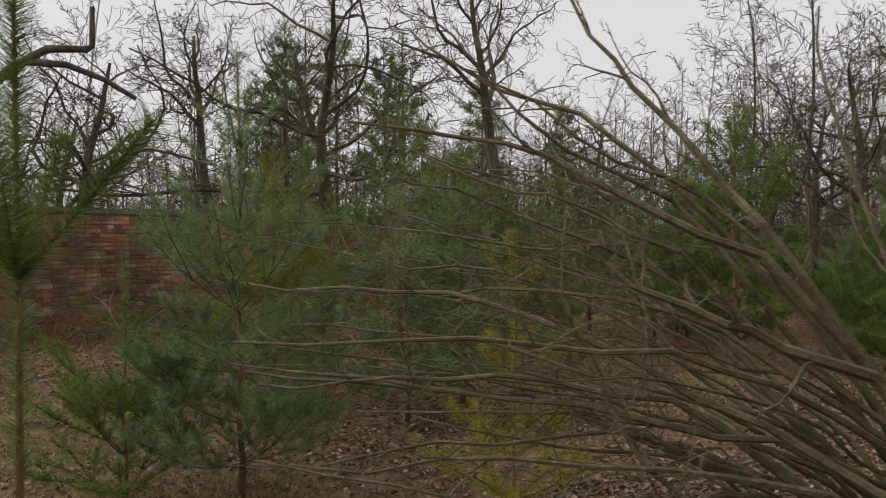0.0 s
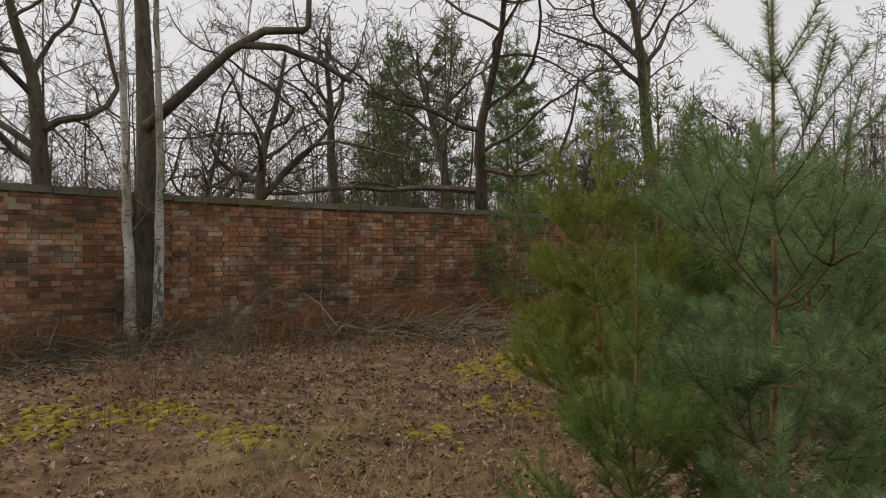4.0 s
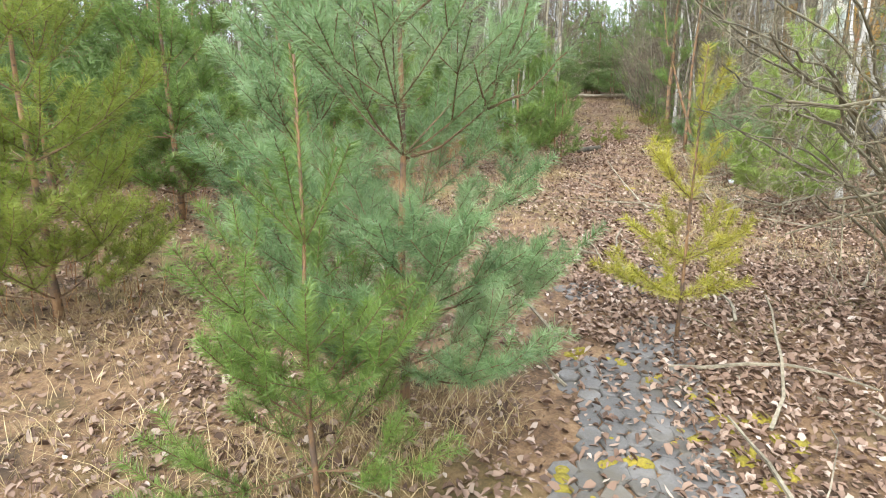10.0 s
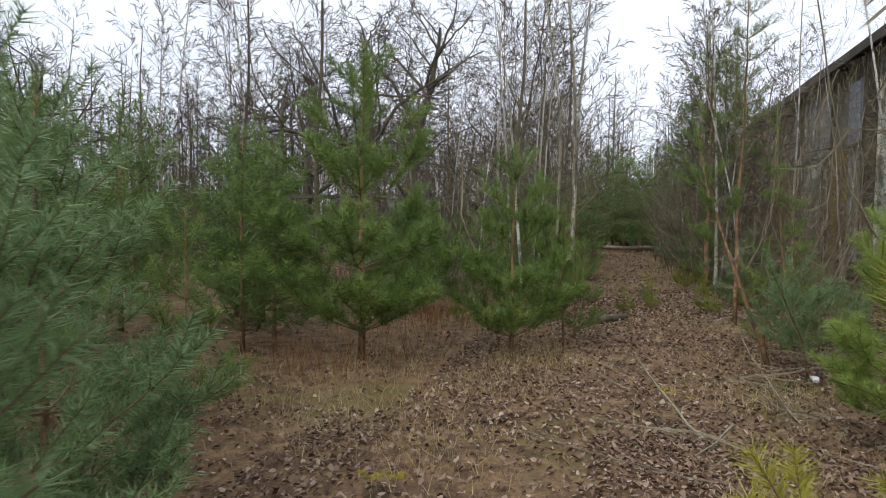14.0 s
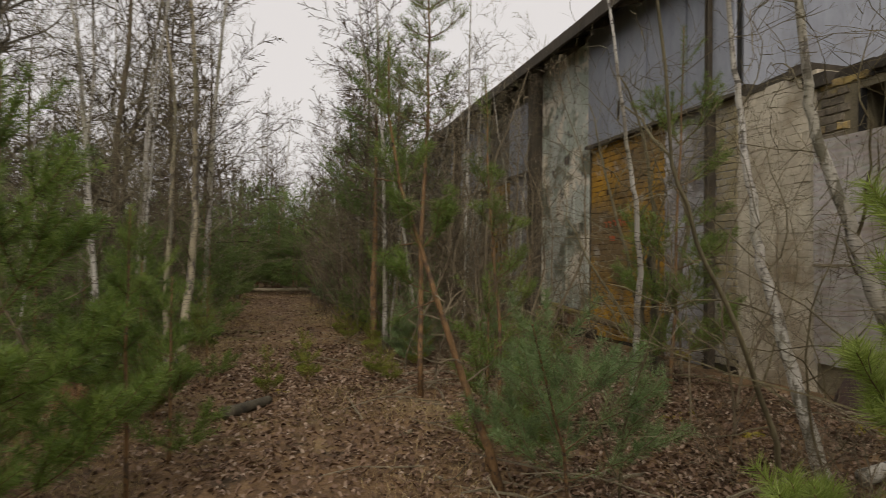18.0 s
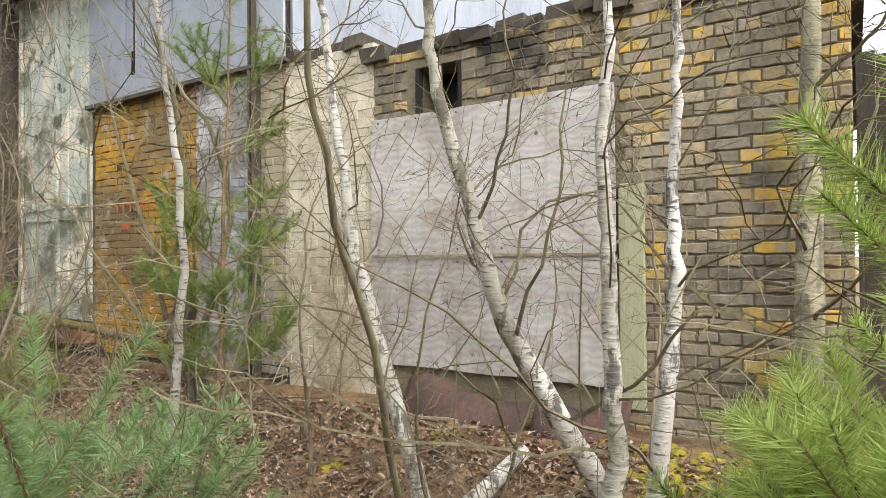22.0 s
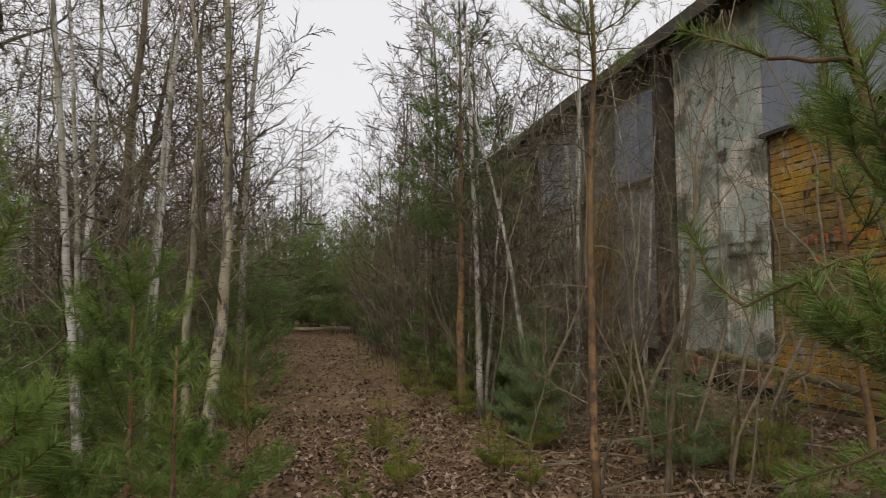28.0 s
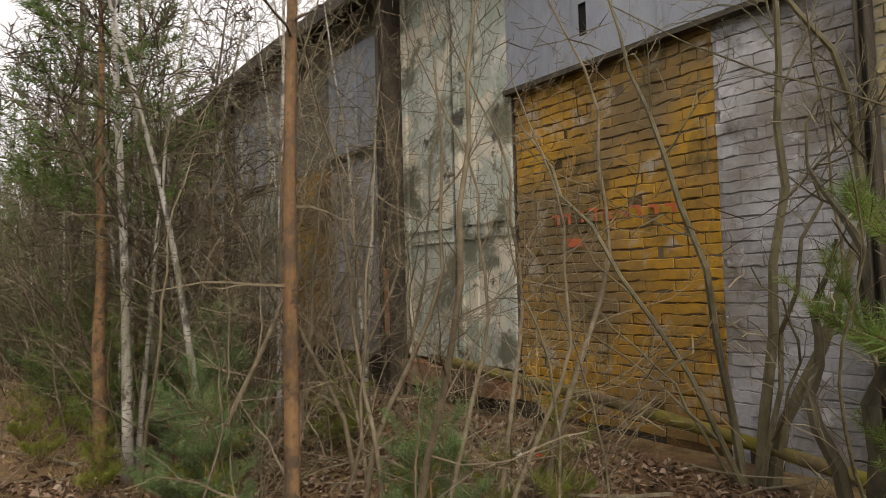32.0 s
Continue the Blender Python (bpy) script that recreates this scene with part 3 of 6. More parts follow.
def bare_tree(name, label, category, seed, height, r0, spec, bark, twig, crook=0.05, lean=(0, 0), group="", stem=None, limbs=True, finest=0.0012, stout=(0.20, 0.36)):
    """A leafless tree: a trunk, its main limbs each with their twigs."""
    rng = random.Random(seed)
    thing = empty_thing(name, label, category, group=group)
    if stem is None:
        stem = wander(rng, (0, 0, -0.08), (lean[0], lean[1], 1), height, 14, crook, 0.03)
    else:
        stem = [Vector(p) for p in stem]
    g = Geo()
    radii = taper(r0, r0 * 0.16, len(stem))
    radii[0] *= 1.35
    g.tube(stem, radii, 8)
    part("trunk", g, bark, thing, smooth=True)
    count, ratio, angle, cr, lift, steps, sides, first = spec[0]
    total = sum((b - a).length for a, b in zip(stem, stem[1:]))
    joined = Geo()
    for i in range(count):
        f = first + (0.99 - first) * (i + rng.random() * 0.8) / count
        k = min(int(f * (len(stem) - 1)), len(stem) - 2)
        p = stem[k].lerp(stem[k + 1], f * (len(stem) - 1) - k)
        d = (stem[k + 1] - stem[k]).normalized()
        turn = i * 2.4 + rng.uniform(-0.5, 0.5)
        o = d.orthogonal().normalized()
        out = o * math.cos(turn) + d.cross(o) * math.sin(turn)
        a = radians(angle * rng.uniform(0.75, 1.25))
        length = total * ratio * rng.uniform(0.6, 1.15) * (1.2 - 0.65 * f)
        r = radii[k] * rng.uniform(*stout)
        q = wander(rng, p, d * math.cos(a) + out * math.sin(a), length, steps, cr, lift)
        lg = Geo() if limbs else joined
        lg.tube(q, taper(r, r * 0.25, len(q)), sides, False)
        sprout(rng, lg, q, r * 0.6, 1, spec, finest)
        if limbs:
            part("limb", lg, twig, thing)
    if not limbs:
        part("crown", joined, twig, thing)
    return thing


def needle_mesh(name, rng, shoots, material):
    """Needles round shoots: rows of start, end, needles a metre, length, width."""
    vs = []
    for p0, p1, per, length, width in shoots:
        ax = np.array(p1) - np.array(p0)
        ln = np.linalg.norm(ax)
        k = max(3, int(per * ln))
        ax = ax / ln
        o = np.array(Vector(ax).orthogonal().normalized())
        o2 = np.cross(ax, o)
        f = rng.random(k)
        a = rng.random(k) * 2 * np.pi
        out = np.cos(a)[:, None] * o + np.sin(a)[:, None] * o2
        lean = rng.uniform(0.35, 0.95, k)[:, None]
        way = ax * lean + out
        way[:, 2] += 0.10
        way /= np.linalg.norm(way, axis=1)[:, None]
        base = np.array(p0) + f[:, None] * ax * ln
        size = (length * rng.uniform(0.75, 1.15, k))[:, None]
        flat = np.cross(way, rng.normal(size=(k, 3)))
        flat /= np.linalg.norm(flat, axis=1)[:, None] + 1e-9
        tri = np.stack([base - flat * width * 0.5, base + flat * width * 0.5, base + way * size], 1)
        vs.append(tri.reshape(-1, 3))
    v = np.concatenate(vs)
    return tri_mesh(name, v, np.arange(len(v)).reshape(-1, 3), material)


def grow_shoot(rng, geo, shoots, p, d, years, length, depth, spec):
    """A shoot that has grown some years: each year a piece, side shoots at its end, needles on the newer pieces."""
    per, nl, width, lift, fine = spec
    for y in range(years):
        age = years - y
        ln = length * rng.uniform(0.8, 1.15)
        q = wander(rng, p, d, ln, 2, 0.05, lift)
        r = 0.0022 + 0.0013 * (age - 1)
        if fine:
            geo.tube(q, [r * 1.15, r, r * 0.9], 4, False)
        elif depth == 0:
            geo.ribbon([q[0], q[2]], r * 2, rng)
        if age <= 3:
            shoots.append((q[0], q[1], per * (0.8 if age < 3 else 0.35), nl, width))
            shoots.append((q[1], q[2], per * (1.25 if age == 1 else 0.95 if age == 2 else 0.45), nl, width))
        p, d = q[-1], (q[-1] - q[-2]).normalized()
        if age > 1 and depth < 2:
            side = d.cross(Vector((0, 0, 1)))
            side = side.normalized() if side.length > 0.05 else Vector((1, 0, 0))
            for s in (-1, 1) if rng.random() < 0.35 else (-1, 1, 0):
                w = d * 0.75 + side * (0.75 * s) + Vector((0, 0, rng.uniform(0.0, 0.3) + (0.5 if s == 0 else 0)))
                grow_shoot(rng, geo, shoots, p, w.normalized(), min(age - 1, 2 if depth == 0 else 1), ln * rng.uniform(0.7, 1.0), depth + 1, spec)


def pine(label, seed, height, needles, spread=0.42, per=420, width=0.0022, length=0.062, years=None, lean=(0, 0), base_r=None, split=True, bare=0.0, group="", whorls=None, name="pine_sapling", keep=1.0, droop=0.0, category="pine tree", most=4, lift=0.10, arms=1.0, line=None, away=None):
    """A young Scots pine: a leader, whorls of branches year by year, side shoots, and needles on the newer wood."""
    rng, nr = random.Random(seed), np.random.default_rng(seed)
    thing = empty_thing(name, label, category, group=group)
    n = years or max(3, int(height / 0.36))
    levels = whorls or [height * (0.09 + 0.91 * (i / n) ** 0.95) for i in range(n + 1)]
    r0 = base_r or 0.011 * height + 0.006
    stem = [Vector((lean[0] * z + rng.gauss(0, 0.008), lean[1] * z + rng.gauss(0, 0.008), z)) for z in [-0.06] + levels]
    if line:
        pts = [Vector(p) for p in line]
        for k, z in enumerate(levels):
            i = max(0, min(len(pts) - 2, sum(p.z <= z for p in pts) - 1))
            f = (z - pts[i].z) / (pts[i + 1].z - pts[i].z)
            stem[k + 1] = pts[i].lerp(pts[i + 1], f) + Vector((rng.gauss(0, 0.006), rng.gauss(0, 0.006), 0))
        stem[0] = pts[0] + Vector((0, 0, -0.06))
    g = Geo()
    g.tube(stem, taper(r0, 0.005, len(stem)), 7)
    part("trunk", g, MAT["pine bark"], thing, smooth=True)
    crown, wood = [], Geo()
    top = len(levels) - 1
    spec = (per, length, width, lift, split)
    for k in (0.0, 0.5):
        crown.append((stem[-2].lerp(stem[-1], k), stem[-2].lerp(stem[-1], k + 0.5), per * 1.2, length * 1.1, width))
    if top > 2:
        crown.append((stem[-3], stem[-2], per * 0.8, length, width))
    for i in range(0, top):
        z = levels[i]
        if z < bare * height:
            continue
        age = top - i
        count = rng.choice((4, 5, 5, 6))
        phase = rng.uniform(0, 6.28)
        for b in range(count):
            turn = phase + b * 2 * math.pi / count + rng.uniform(-0.25, 0.25)
            if rng.random() > keep or (away and math.cos(turn) * away[0] + math.sin(turn) * away[1] > 0.25):
                continue
            pieces = max(1, min(age, most))
            reach = min(spread * height * (0.35 + 0.65 * (1 - z / height) ** 0.7), 0.36 * age + 0.06) * rng.uniform(0.8, 1.12) * arms
            rise = radians(rng.uniform(42, 58) if age == 1 else rng.uniform(24, 44) if age < 4 else rng.uniform(0, 20)) - droop
            d = Vector((math.cos(turn) * math.cos(rise), math.sin(turn) * math.cos(rise), math.sin(rise)))
            bg, shoots = (Geo() if split else wood), ([] if split else crown)
            grow_shoot(rng, bg, shoots, stem[i + 1], d, pieces, reach / pieces, 0, spec)
            if split:
                br = part("branch", bg, MAT["pine twig"], thing)
                if shoots:
                    part("needles", needle_mesh("needles", nr, shoots, MAT[needles]), None, br)
    if not split:
        tagged(part("branchwork", wood, MAT["pine twig"], thing), kind="stuff")
    part("needles" if split else "crown", needle_mesh("needles", nr, crown, MAT[needles]), None, thing)
    return thing


def stand(thing, x, y, turn=0.0, size=1.0, z=None):
    thing.matrix_basis = place_of(x, y, turn, size, z)
    return thing


def place_of(x, y, turn=0.0, size=1.0, z=None):
    return Matrix.Translation((x, y, ground_z(x, y) if z is None else z)) @ Matrix.Rotation(radians(turn), 4, "Z") @ Matrix.Diagonal((size, size, size, 1))


# ---- ground ----
def ground_sheet():
    xs = np.concatenate([-np.geomspace(500, 16, 16), np.arange(-14, 30, 0.22), np.geomspace(31, 600, 22)])
    ys = np.concatenate([-np.geomspace(500, 4, 16), np.arange(-3, 22, 0.22), np.geomspace(23, 600, 22)])
    v = np.array([(x, y, ground_z(x, y)) for y in ys for x in xs])
    nx = len(xs)
    i, j = np.meshgrid(np.arange(nx - 1), np.arange(len(ys) - 1))
    a = (j * nx + i).ravel()
    ob = new("ground", tri_mesh("ground", v, np.stack([a, a + 1, a + nx + 1, a + nx], 1), MAT["ground"]))
    ob.data.polygons.foreach_set("use_smooth", [True] * len(ob.data.polygons))
    tagged(ob, "brown forest floor of leaf litter, sand and dead grass", "ground", kind="structure")


ground_sheet()


# ---- brick laying ----
def brick_meshes(name, length, height, depth, material, rng, kinds=9, edge=(0.003, 0.009), sway=0.004):
    out = []
    for _ in range(kinds):
        g = Geo()
        n = 4 if length > 0.2 else 2
        tilt = rng.uniform(-0.004, 0.004)
        for i in range(n + 1):
            u = length * i / n + (rng.uniform(-0.012, 0.012) if 0 < i < n else rng.uniform(-0.003, 0.003))
            lo, hi = rng.uniform(-sway, sway), height + rng.uniform(-sway, sway)
            c, f = rng.uniform(*edge), depth + tilt * (i / n - 0.5) + rng.uniform(-0.004, 0.003)
            e = c if i == 0 else -c if i == n else 0.0
            g.v += [(u, 0.0, lo), (u, f - c, lo), (u + e, f, lo + c), (u + e, f, hi - c), (u, f - c, hi), (u, 0.0, hi)]
            if i:
                k = 6 * (i - 1)
                g.f += [(k + m, k + m + 6, k + m + 7, k + m + 1) for m in range(5)]
        k = 6 * n
        g.f += [(0, 1, 4, 5), (1, 2, 3, 4), (k, k + 5, k + 4, k + 1), (k + 1, k + 4, k + 3, k + 2)]
        g.f = [tuple(reversed(f)) for f in g.f]
        out.append(g.mesh(name, material))
    return out


def lay_bricks(parent, x0, x1, z0, z1, material, seed, bond="block", holes=(), skip=0.0, front=0.0, pitch=0.08, high=0.067, gap=0.012, sink=0.018, edge=(0.003, 0.009), sway=0.004):
    """Bricks as objects of their own in the face y = front of a wall, course by course, cut at its ends and round its holes."""
    rng = random.Random(seed)
    long_b = brick_meshes("brick", 0.24, high, 0.03, material, rng, edge=edge, sway=sway)
    short_b = brick_meshes("brick", 0.115, high, 0.03, material, rng, edge=edge, sway=sway)
    course, z = 0, z0
    while z + 0.8 * high < z1:
        heads = bond == "block" and course % 2 == 1
        size, pool = (0.115, short_b) if heads else (0.24, long_b)
        x = x0 - (0.0 if course % 2 == 0 else (0.06 if heads else 0.125))
        while x < x1 - 0.02:
            a, b = max(x, x0), min(x + size, x1)
            hit = any(a < hx1 and b > hx0 and z < hz1 and z + high > hz0 for hx0, hx1, hz0, hz1 in holes)
            if b - a > 0.035 and not hit and rng.random() >= skip:
                ob = new("brick", rng.choice(pool))
                ob.parent = parent
                ob.location = (a, front - sink + rng.uniform(-0.005, 0.005), z + rng.uniform(-0.002, 0.002))
                ob.scale = ((b - a) / size, 1, 1)
            x += size + gap
        z += pitch
        course += 1


# ---- the long building ----
def wall_piece(name, label, x0, x1, z0, z1, material, y0=-0.30, y1=-0.004, hole=None):
    g = Geo()
    if hole:
        hx0, hx1, hz0, hz1 = hole
        g.box(x0, hx0, y0, y1, z0, z1)
        g.box(hx1, x1, y0, y1, z0, z1)
        g.box(hx0, hx1, y0, y1, z0, hz0)
        g.box(hx0, hx1, y0, y1, hz1, z1)
    else:
        g.box(x0, x1, y0, y1, z0, z1)
    return tagged(new(name, g.mesh(name, material)), label, "wall", kind="structure")


wall_1 = wall_piece("wall_1", "sooty grey brick wall with orange lichen bricks", 3.27, 6.58, -0.1, 3.12, MAT["mortar"], hole=(5.74, 6.16, 2.54, 2.97))
wall_2 = wall_piece("wall_2", "cream limewashed brick wall beside plywood", 6.58, 7.60, -0.1, 3.26, MAT["cream wash"])
wall_3 = wall_piece("wall_3", "whitewashed grey brick wall", 7.60, 8.89, -0.1, 3.29, MAT["grey wash"])
wall_4 = wall_piece("wall_4", "yellow ochre washed brick wall", 8.89, 10.80, -0.1, 3.29, MAT["ochre wash"])
wall_5 = wall_piece("wall_5", "grey purple brick wall under metal sheets", 12.70, 14.35, -0.1, 3.26, MAT["grey wash"])
wall_6 = wall_piece("wall_6", "ochre brick wall behind the thicket", 14.35, 15.5, -0.1, 3.2, MAT["ochre wash"])


def far_facade():
    """The rest of the facade, bay by bay, behind the thicket."""
    k = 7
    for bay in range(6):
        x = 15.5 + bay * 5.15
        for a, b, mat, lab in ((0, 2.2, "grey brick", "grey brick wall of the long building"), (2.2, 3.4, "plaster", "pale plastered wall of the long building"), (3.4, 5.15, "yellow brick", "ochre brick wall of the long building")):
            wall_piece("wall_%d" % k, lab, x + a, x + b, -0.1, 3.2, MAT[mat])
            k += 1


far_facade()
# side and back walls, closing the place
for nm, lab, box in (("wall_end", "sooty brick end wall of the low extension", (3.27, 3.57, -6.0, -0.3, -0.1, 3.1)),
                     ("wall_back", "brick back wall of the long building", (3.27, 46.4, -12.3, -12.0, -0.1, 4.6)),
                     ("wall_far_end", "brick far end wall of the long building", (46.4, 46.7, -12.0, 0.0, -0.1, 4.9))):
    g = Geo()
    g.box(*box)
    tagged(new(nm, g.mesh(nm, MAT["grey brick"])), lab, "wall", kind="structure")

lay_bricks(wall_1, 3.27, 4.54, 0.10, 3.12, MAT["lichen brick"], 1, pitch=0.077, high=0.066, gap=0.011, sink=0.021, sway=0.006)
lay_bricks(wall_1, 4.54, 6.58, 2.58, 3.12, MAT["grey brick"], 2, holes=[(5.74, 6.16, 2.5, 2.97)], pitch=0.077, high=0.066, gap=0.011, sink=0.021, sway=0.006)
lay_bricks(wall_2, 6.58, 7.60, 0.10, 3.26, MAT["cream brick"], 3, pitch=0.077, high=0.0745, gap=0.002, sink=0.027, edge=(0.001, 0.005), sway=0.005)
lay_bricks(wall_3, 7.60, 7.94, 0.42, 3.29, MAT["old ochre brick"], 14, pitch=0.077, high=0.0735, gap=0.003, sink=0.026)
lay_bricks(wall_3, 8.02, 8.89, 0.42, 3.29, MAT["white brick"], 4, bond="stretcher", high=0.0745, gap=0.001, sink=0.024, edge=(0.001, 0.004), sway=0.006)
lay_bricks(wall_4, 8.89, 10.80, 0.42, 3.29, MAT["yellow brick"], 5, bond="stretcher", high=0.0725, gap=0.003, sink=0.026, edge=(0.002, 0.007), sway=0.008)
lay_bricks(wall_5, 12.76, 14.35, 0.30, 3.24, MAT["white brick"], 6, bond="stretcher", high=0.0745, gap=0.001, sink=0.024, edge=(0.001, 0.004), sway=0.006)
lay_bricks(wall_6, 14.35, 15.5, 0.30, 3.2, MAT["yellow brick"], 7, bond="stretcher", high=0.0745, gap=0.001, sink=0.024, edge=(0.001, 0.004), sway=0.006)


def side_boards():
    """An added wall of dark boards that stands in for the dark opening beyond the corner."""
    wall = tagged(new("wall_side"), "added dark board wall standing in for the opening beyond the corner", "wall", kind="structure")
    rng = random.Random(19)
    x = -2.6
    while x < 3.2:
        w = rng.uniform(0.14, 0.2)
        g = Geo()
        g.box(x, min(x + w - 0.006, 3.24), -1.66, -1.6 + rng.uniform(-0.012, 0.012), -0.1, 3.0 + rng.uniform(-0.08, 0.05), 0.004, rng)
        part("plank", g, MAT["dark wood"], wall)
        x += w


side_boards()


def plinth():
    # stands in for the dark hollow below the pole; its shade is painted
    g = Geo()
    for i in range(14):
        x = 7.57 + i * 0.6
        g.box(x, x + 0.6, -0.3, -0.006 if x < 10.7 else 0.05, -0.2, 0.50 if x < 10.7 else 0.74, 0.01, random.Random(i))
    tagged(new("trim_plinth", g.mesh("plinth", MAT["shaded soil"])), "mossy crumbling plinth, darkened for the shaded hollow under the ochre wall", "plinth", kind="structure")


plinth()


def low_roof():
    """The flat roof of the low extension, with a ragged edge of felt and moss."""
    rng = random.Random(8)
    g = Geo()
    x = 3.2
    while x < 7.6:
        w = rng.uniform(0.12, 0.3)
        h = 3.13 + (0.14 if x > 6.55 else 0.0)
        g.box(x, min(x + w, 7.62), -6.0, rng.uniform(-0.02, 0.07), h - rng.uniform(0.0, 0.09), h + rng.uniform(0.03, 0.10), 0.02, rng)
        x += w
    tagged(new("roof_low", g.mesh("roof_low", MAT["dark wood"])), "ragged mossy felt edge of the low flat roof", "roof", kind="structure")


low_roof()


def main_roof():
    """The gabled main roof with an open eave: rafters, a fascia board, and roofing."""
    roof = tagged(new("roof_main"), "dark sagging eave of the long building", "roof", kind="structure")
    g = Geo()
    y0, z0, ridge_y, ridge_z = 0.45, 5.00, -6.0, 7.1
    xa, xb = 7.3, 46.7
    n = 40
    for i in range(n):
        a, b = xa + (xb - xa) * i / n, xa + (xb - xa) * (i + 1) / n
        sa, sb = 0.03 * math.sin(a * 0.9), 0.03 * math.sin(b * 0.9)
        for (ya, za), (yb, zb) in (((y0, z0), (ridge_y, ridge_z)), ((ridge_y, ridge_z), (-12.7, 4.8))):
            top = [(a, ya, za + sa + 0.07), (b, ya, za + sb + 0.07), (b, yb, zb + 0.07), (a, yb, zb + 0.07)]
            low = [(a, ya, za + sa), (b, ya, za + sb), (b, yb, zb), (a, yb, zb)]
            g.add(top + low, [(0, 1, 2, 3), (7, 6, 5, 4), (0, 4, 5, 1), (1, 5, 6, 2), (2, 6, 7, 3), (3, 7, 4, 0)])
    part("roofing", g, MAT["roofing"], roof)
    for i in range(44):
        x = 7.5 + i * 0.9
        rg = Geo()
        slope = (ridge_z - z0) / (ridge_y - y0)
        za = z0 - 0.02
        rg.add([(x + dx, y, za + slope * (y - y0) - dz) for y in (y0 - 0.03, -0.9) for dz in (0.14, 0.0) for dx in (0, 0.08)],
               [(0, 1, 3, 2), (4, 6, 7, 5), (0, 4, 5, 1), (2, 3, 7, 6), (0, 2, 6, 4), (1, 5, 7, 3)])
        part("rafter", rg, MAT["dark wood"], roof)
    fg = Geo()
    fg.box(xa, xb, y0 - 0.005, y0 + 0.03, z0 - 0.14, z0 + 0.05, 0.006, random.Random(4))
    part("fascia", fg, MAT["dark wood"], roof, "dark brown weathered fascia board")


main_roof()


def metal_cladding():
    """Upright sheets of blue grey metal above the brick, with lapped edges and a drip strip; one has a slot."""
    clad = tagged(new("cladding_metal"), "blue grey metal sheets above the brickwork", "metal cladding", kind="structure")
    rng = random.Random(5)
    runs = [(7.58, 10.84, 3.30, 5.1), (12.72, 14.3, 3.26, 4.6)] + [(15.6 + 5.15 * i, 18.9 + 5.15 * i, 3.2, 5.1) for i in range(6)]
    for x0, x1, z0, z1 in runs:
        x = x0
        while x < x1 - 0.1:
            w = min(0.83, x1 - x)
            g = Geo()
            y = 0.03 + rng.uniform(0, 0.012)
            slot = (9.91, 9.99, 3.53, 3.80)
            if x < slot[0] and x + w > slot[1]:
                for a, b, c, d in ((x, slot[0], z0, z1), (slot[1], x + w, z0, z1), (slot[0], slot[1], z0, slot[2]), (slot[0], slot[1], slot[3], z1)):
                    g.box(a, b, y, y + 0.006, c, d)
            else:
                g.box(x, x + w, y, y + 0.006, z0 + rng.uniform(-0.01, 0.01), z1)
            g.box(x - 0.012, x + 0.012, y, y + 0.03, z0, z1)
            part("metal_sheet", g, MAT["metal"], clad)
            x += w
        g = Geo()
        g.box(x0 - 0.05, x1 + 0.02, 0.0, 0.10, z0 - 0.045, z0 - 0.012, 0.008, rng)
        part("drip_strip", g, MAT["dark wood"], clad, "dark drip board under the metal sheets")
    # black sheet added behind the slot, so it looks unlit inside
    g = Geo()
    g.box(7.6, 10.84, -0.2, 0.022, 3.3, 5.1)
    part("backing", g, MAT["black"], clad)


metal_cladding()


def gable():
    wall = tagged(new("wall_gable"), "grey metal clad gable above the low roof", "wall", kind="structure")
    rng = random.Random(6)
    y = -0.05
    while y > -11.9:
        w = min(0.8, y + 11.95)
        top = 5.0 + (7.0 - 5.0) * (1 - abs((y - w / 2) + 6.0) / 6.0)
        g = Geo()
        g.box(7.58 - rng.uniform(0.0, 0.012), 7.64, y - w, y - 0.004, 3.2, top)
        part("metal_sheet", g, MAT["metal"], wall)
        y -= w
    g = Geo()
    g.box(10.84, 12.7, -0.3, -0.02, 3.2, 5.1)
    g.box(12.7, 14.3, -0.3, -0.02, 4.6, 5.1)
    g.box(14.3, 46.4, -0.3, -0.02, 3.2, 5.1)
    tagged(new("wall_upper", g.mesh("wall_upper", MAT["old boards"])), "weathered grey boards under the eave", "wall", kind="structure")
    g = Geo()
    g.box(10.80, 12.7, -0.3, -0.03, -0.1, 3.2)
    tagged(new("wall_core", g.mesh("wall_core", MAT["mortar"])), "dull wall core between the bays", "wall", kind="structure")


gable()


def posts():
    for i, x in enumerate([7.945, 12.56] + [17.9 + 5.15 * k for k in range(5)]):
        post = empty_thing("column", "dark rusty steel column at a bay of the facade", "column", (x, 0, 0), "facade columns")
        w, out = (0.07, 0.10) if i == 0 else (0.20, 0.27) if i == 1 else (0.40, 0.12)
        g = Geo()
        g.slab(0.0, w * 0.3, -0.05, out, -0.1, 5.0, min(0.01, w * 0.1))
        g.slab(w * 0.7, w, -0.05, out, -0.1, 5.0, min(0.01, w * 0.1))
        part("flange", g, MAT["dark wood"], post)
        g = Geo()
        g.box(w * 0.3, w * 0.7, -0.05, out - 0.045, -0.1, 5.0, 0.004, random.Random(i))
        part("web", g, MAT["rust"] if i else MAT["dark wood"], post, "rust streaked web of the column" if i else "")
        if i == 1:
            g = Geo()
            g.box(0.0, 0.09, out, out + 0.004, 1.02, 1.74, 0.002, random.Random(3))
            part("paint_band", g, MAT["red brick"], post, "flaking rust red paint")


posts()


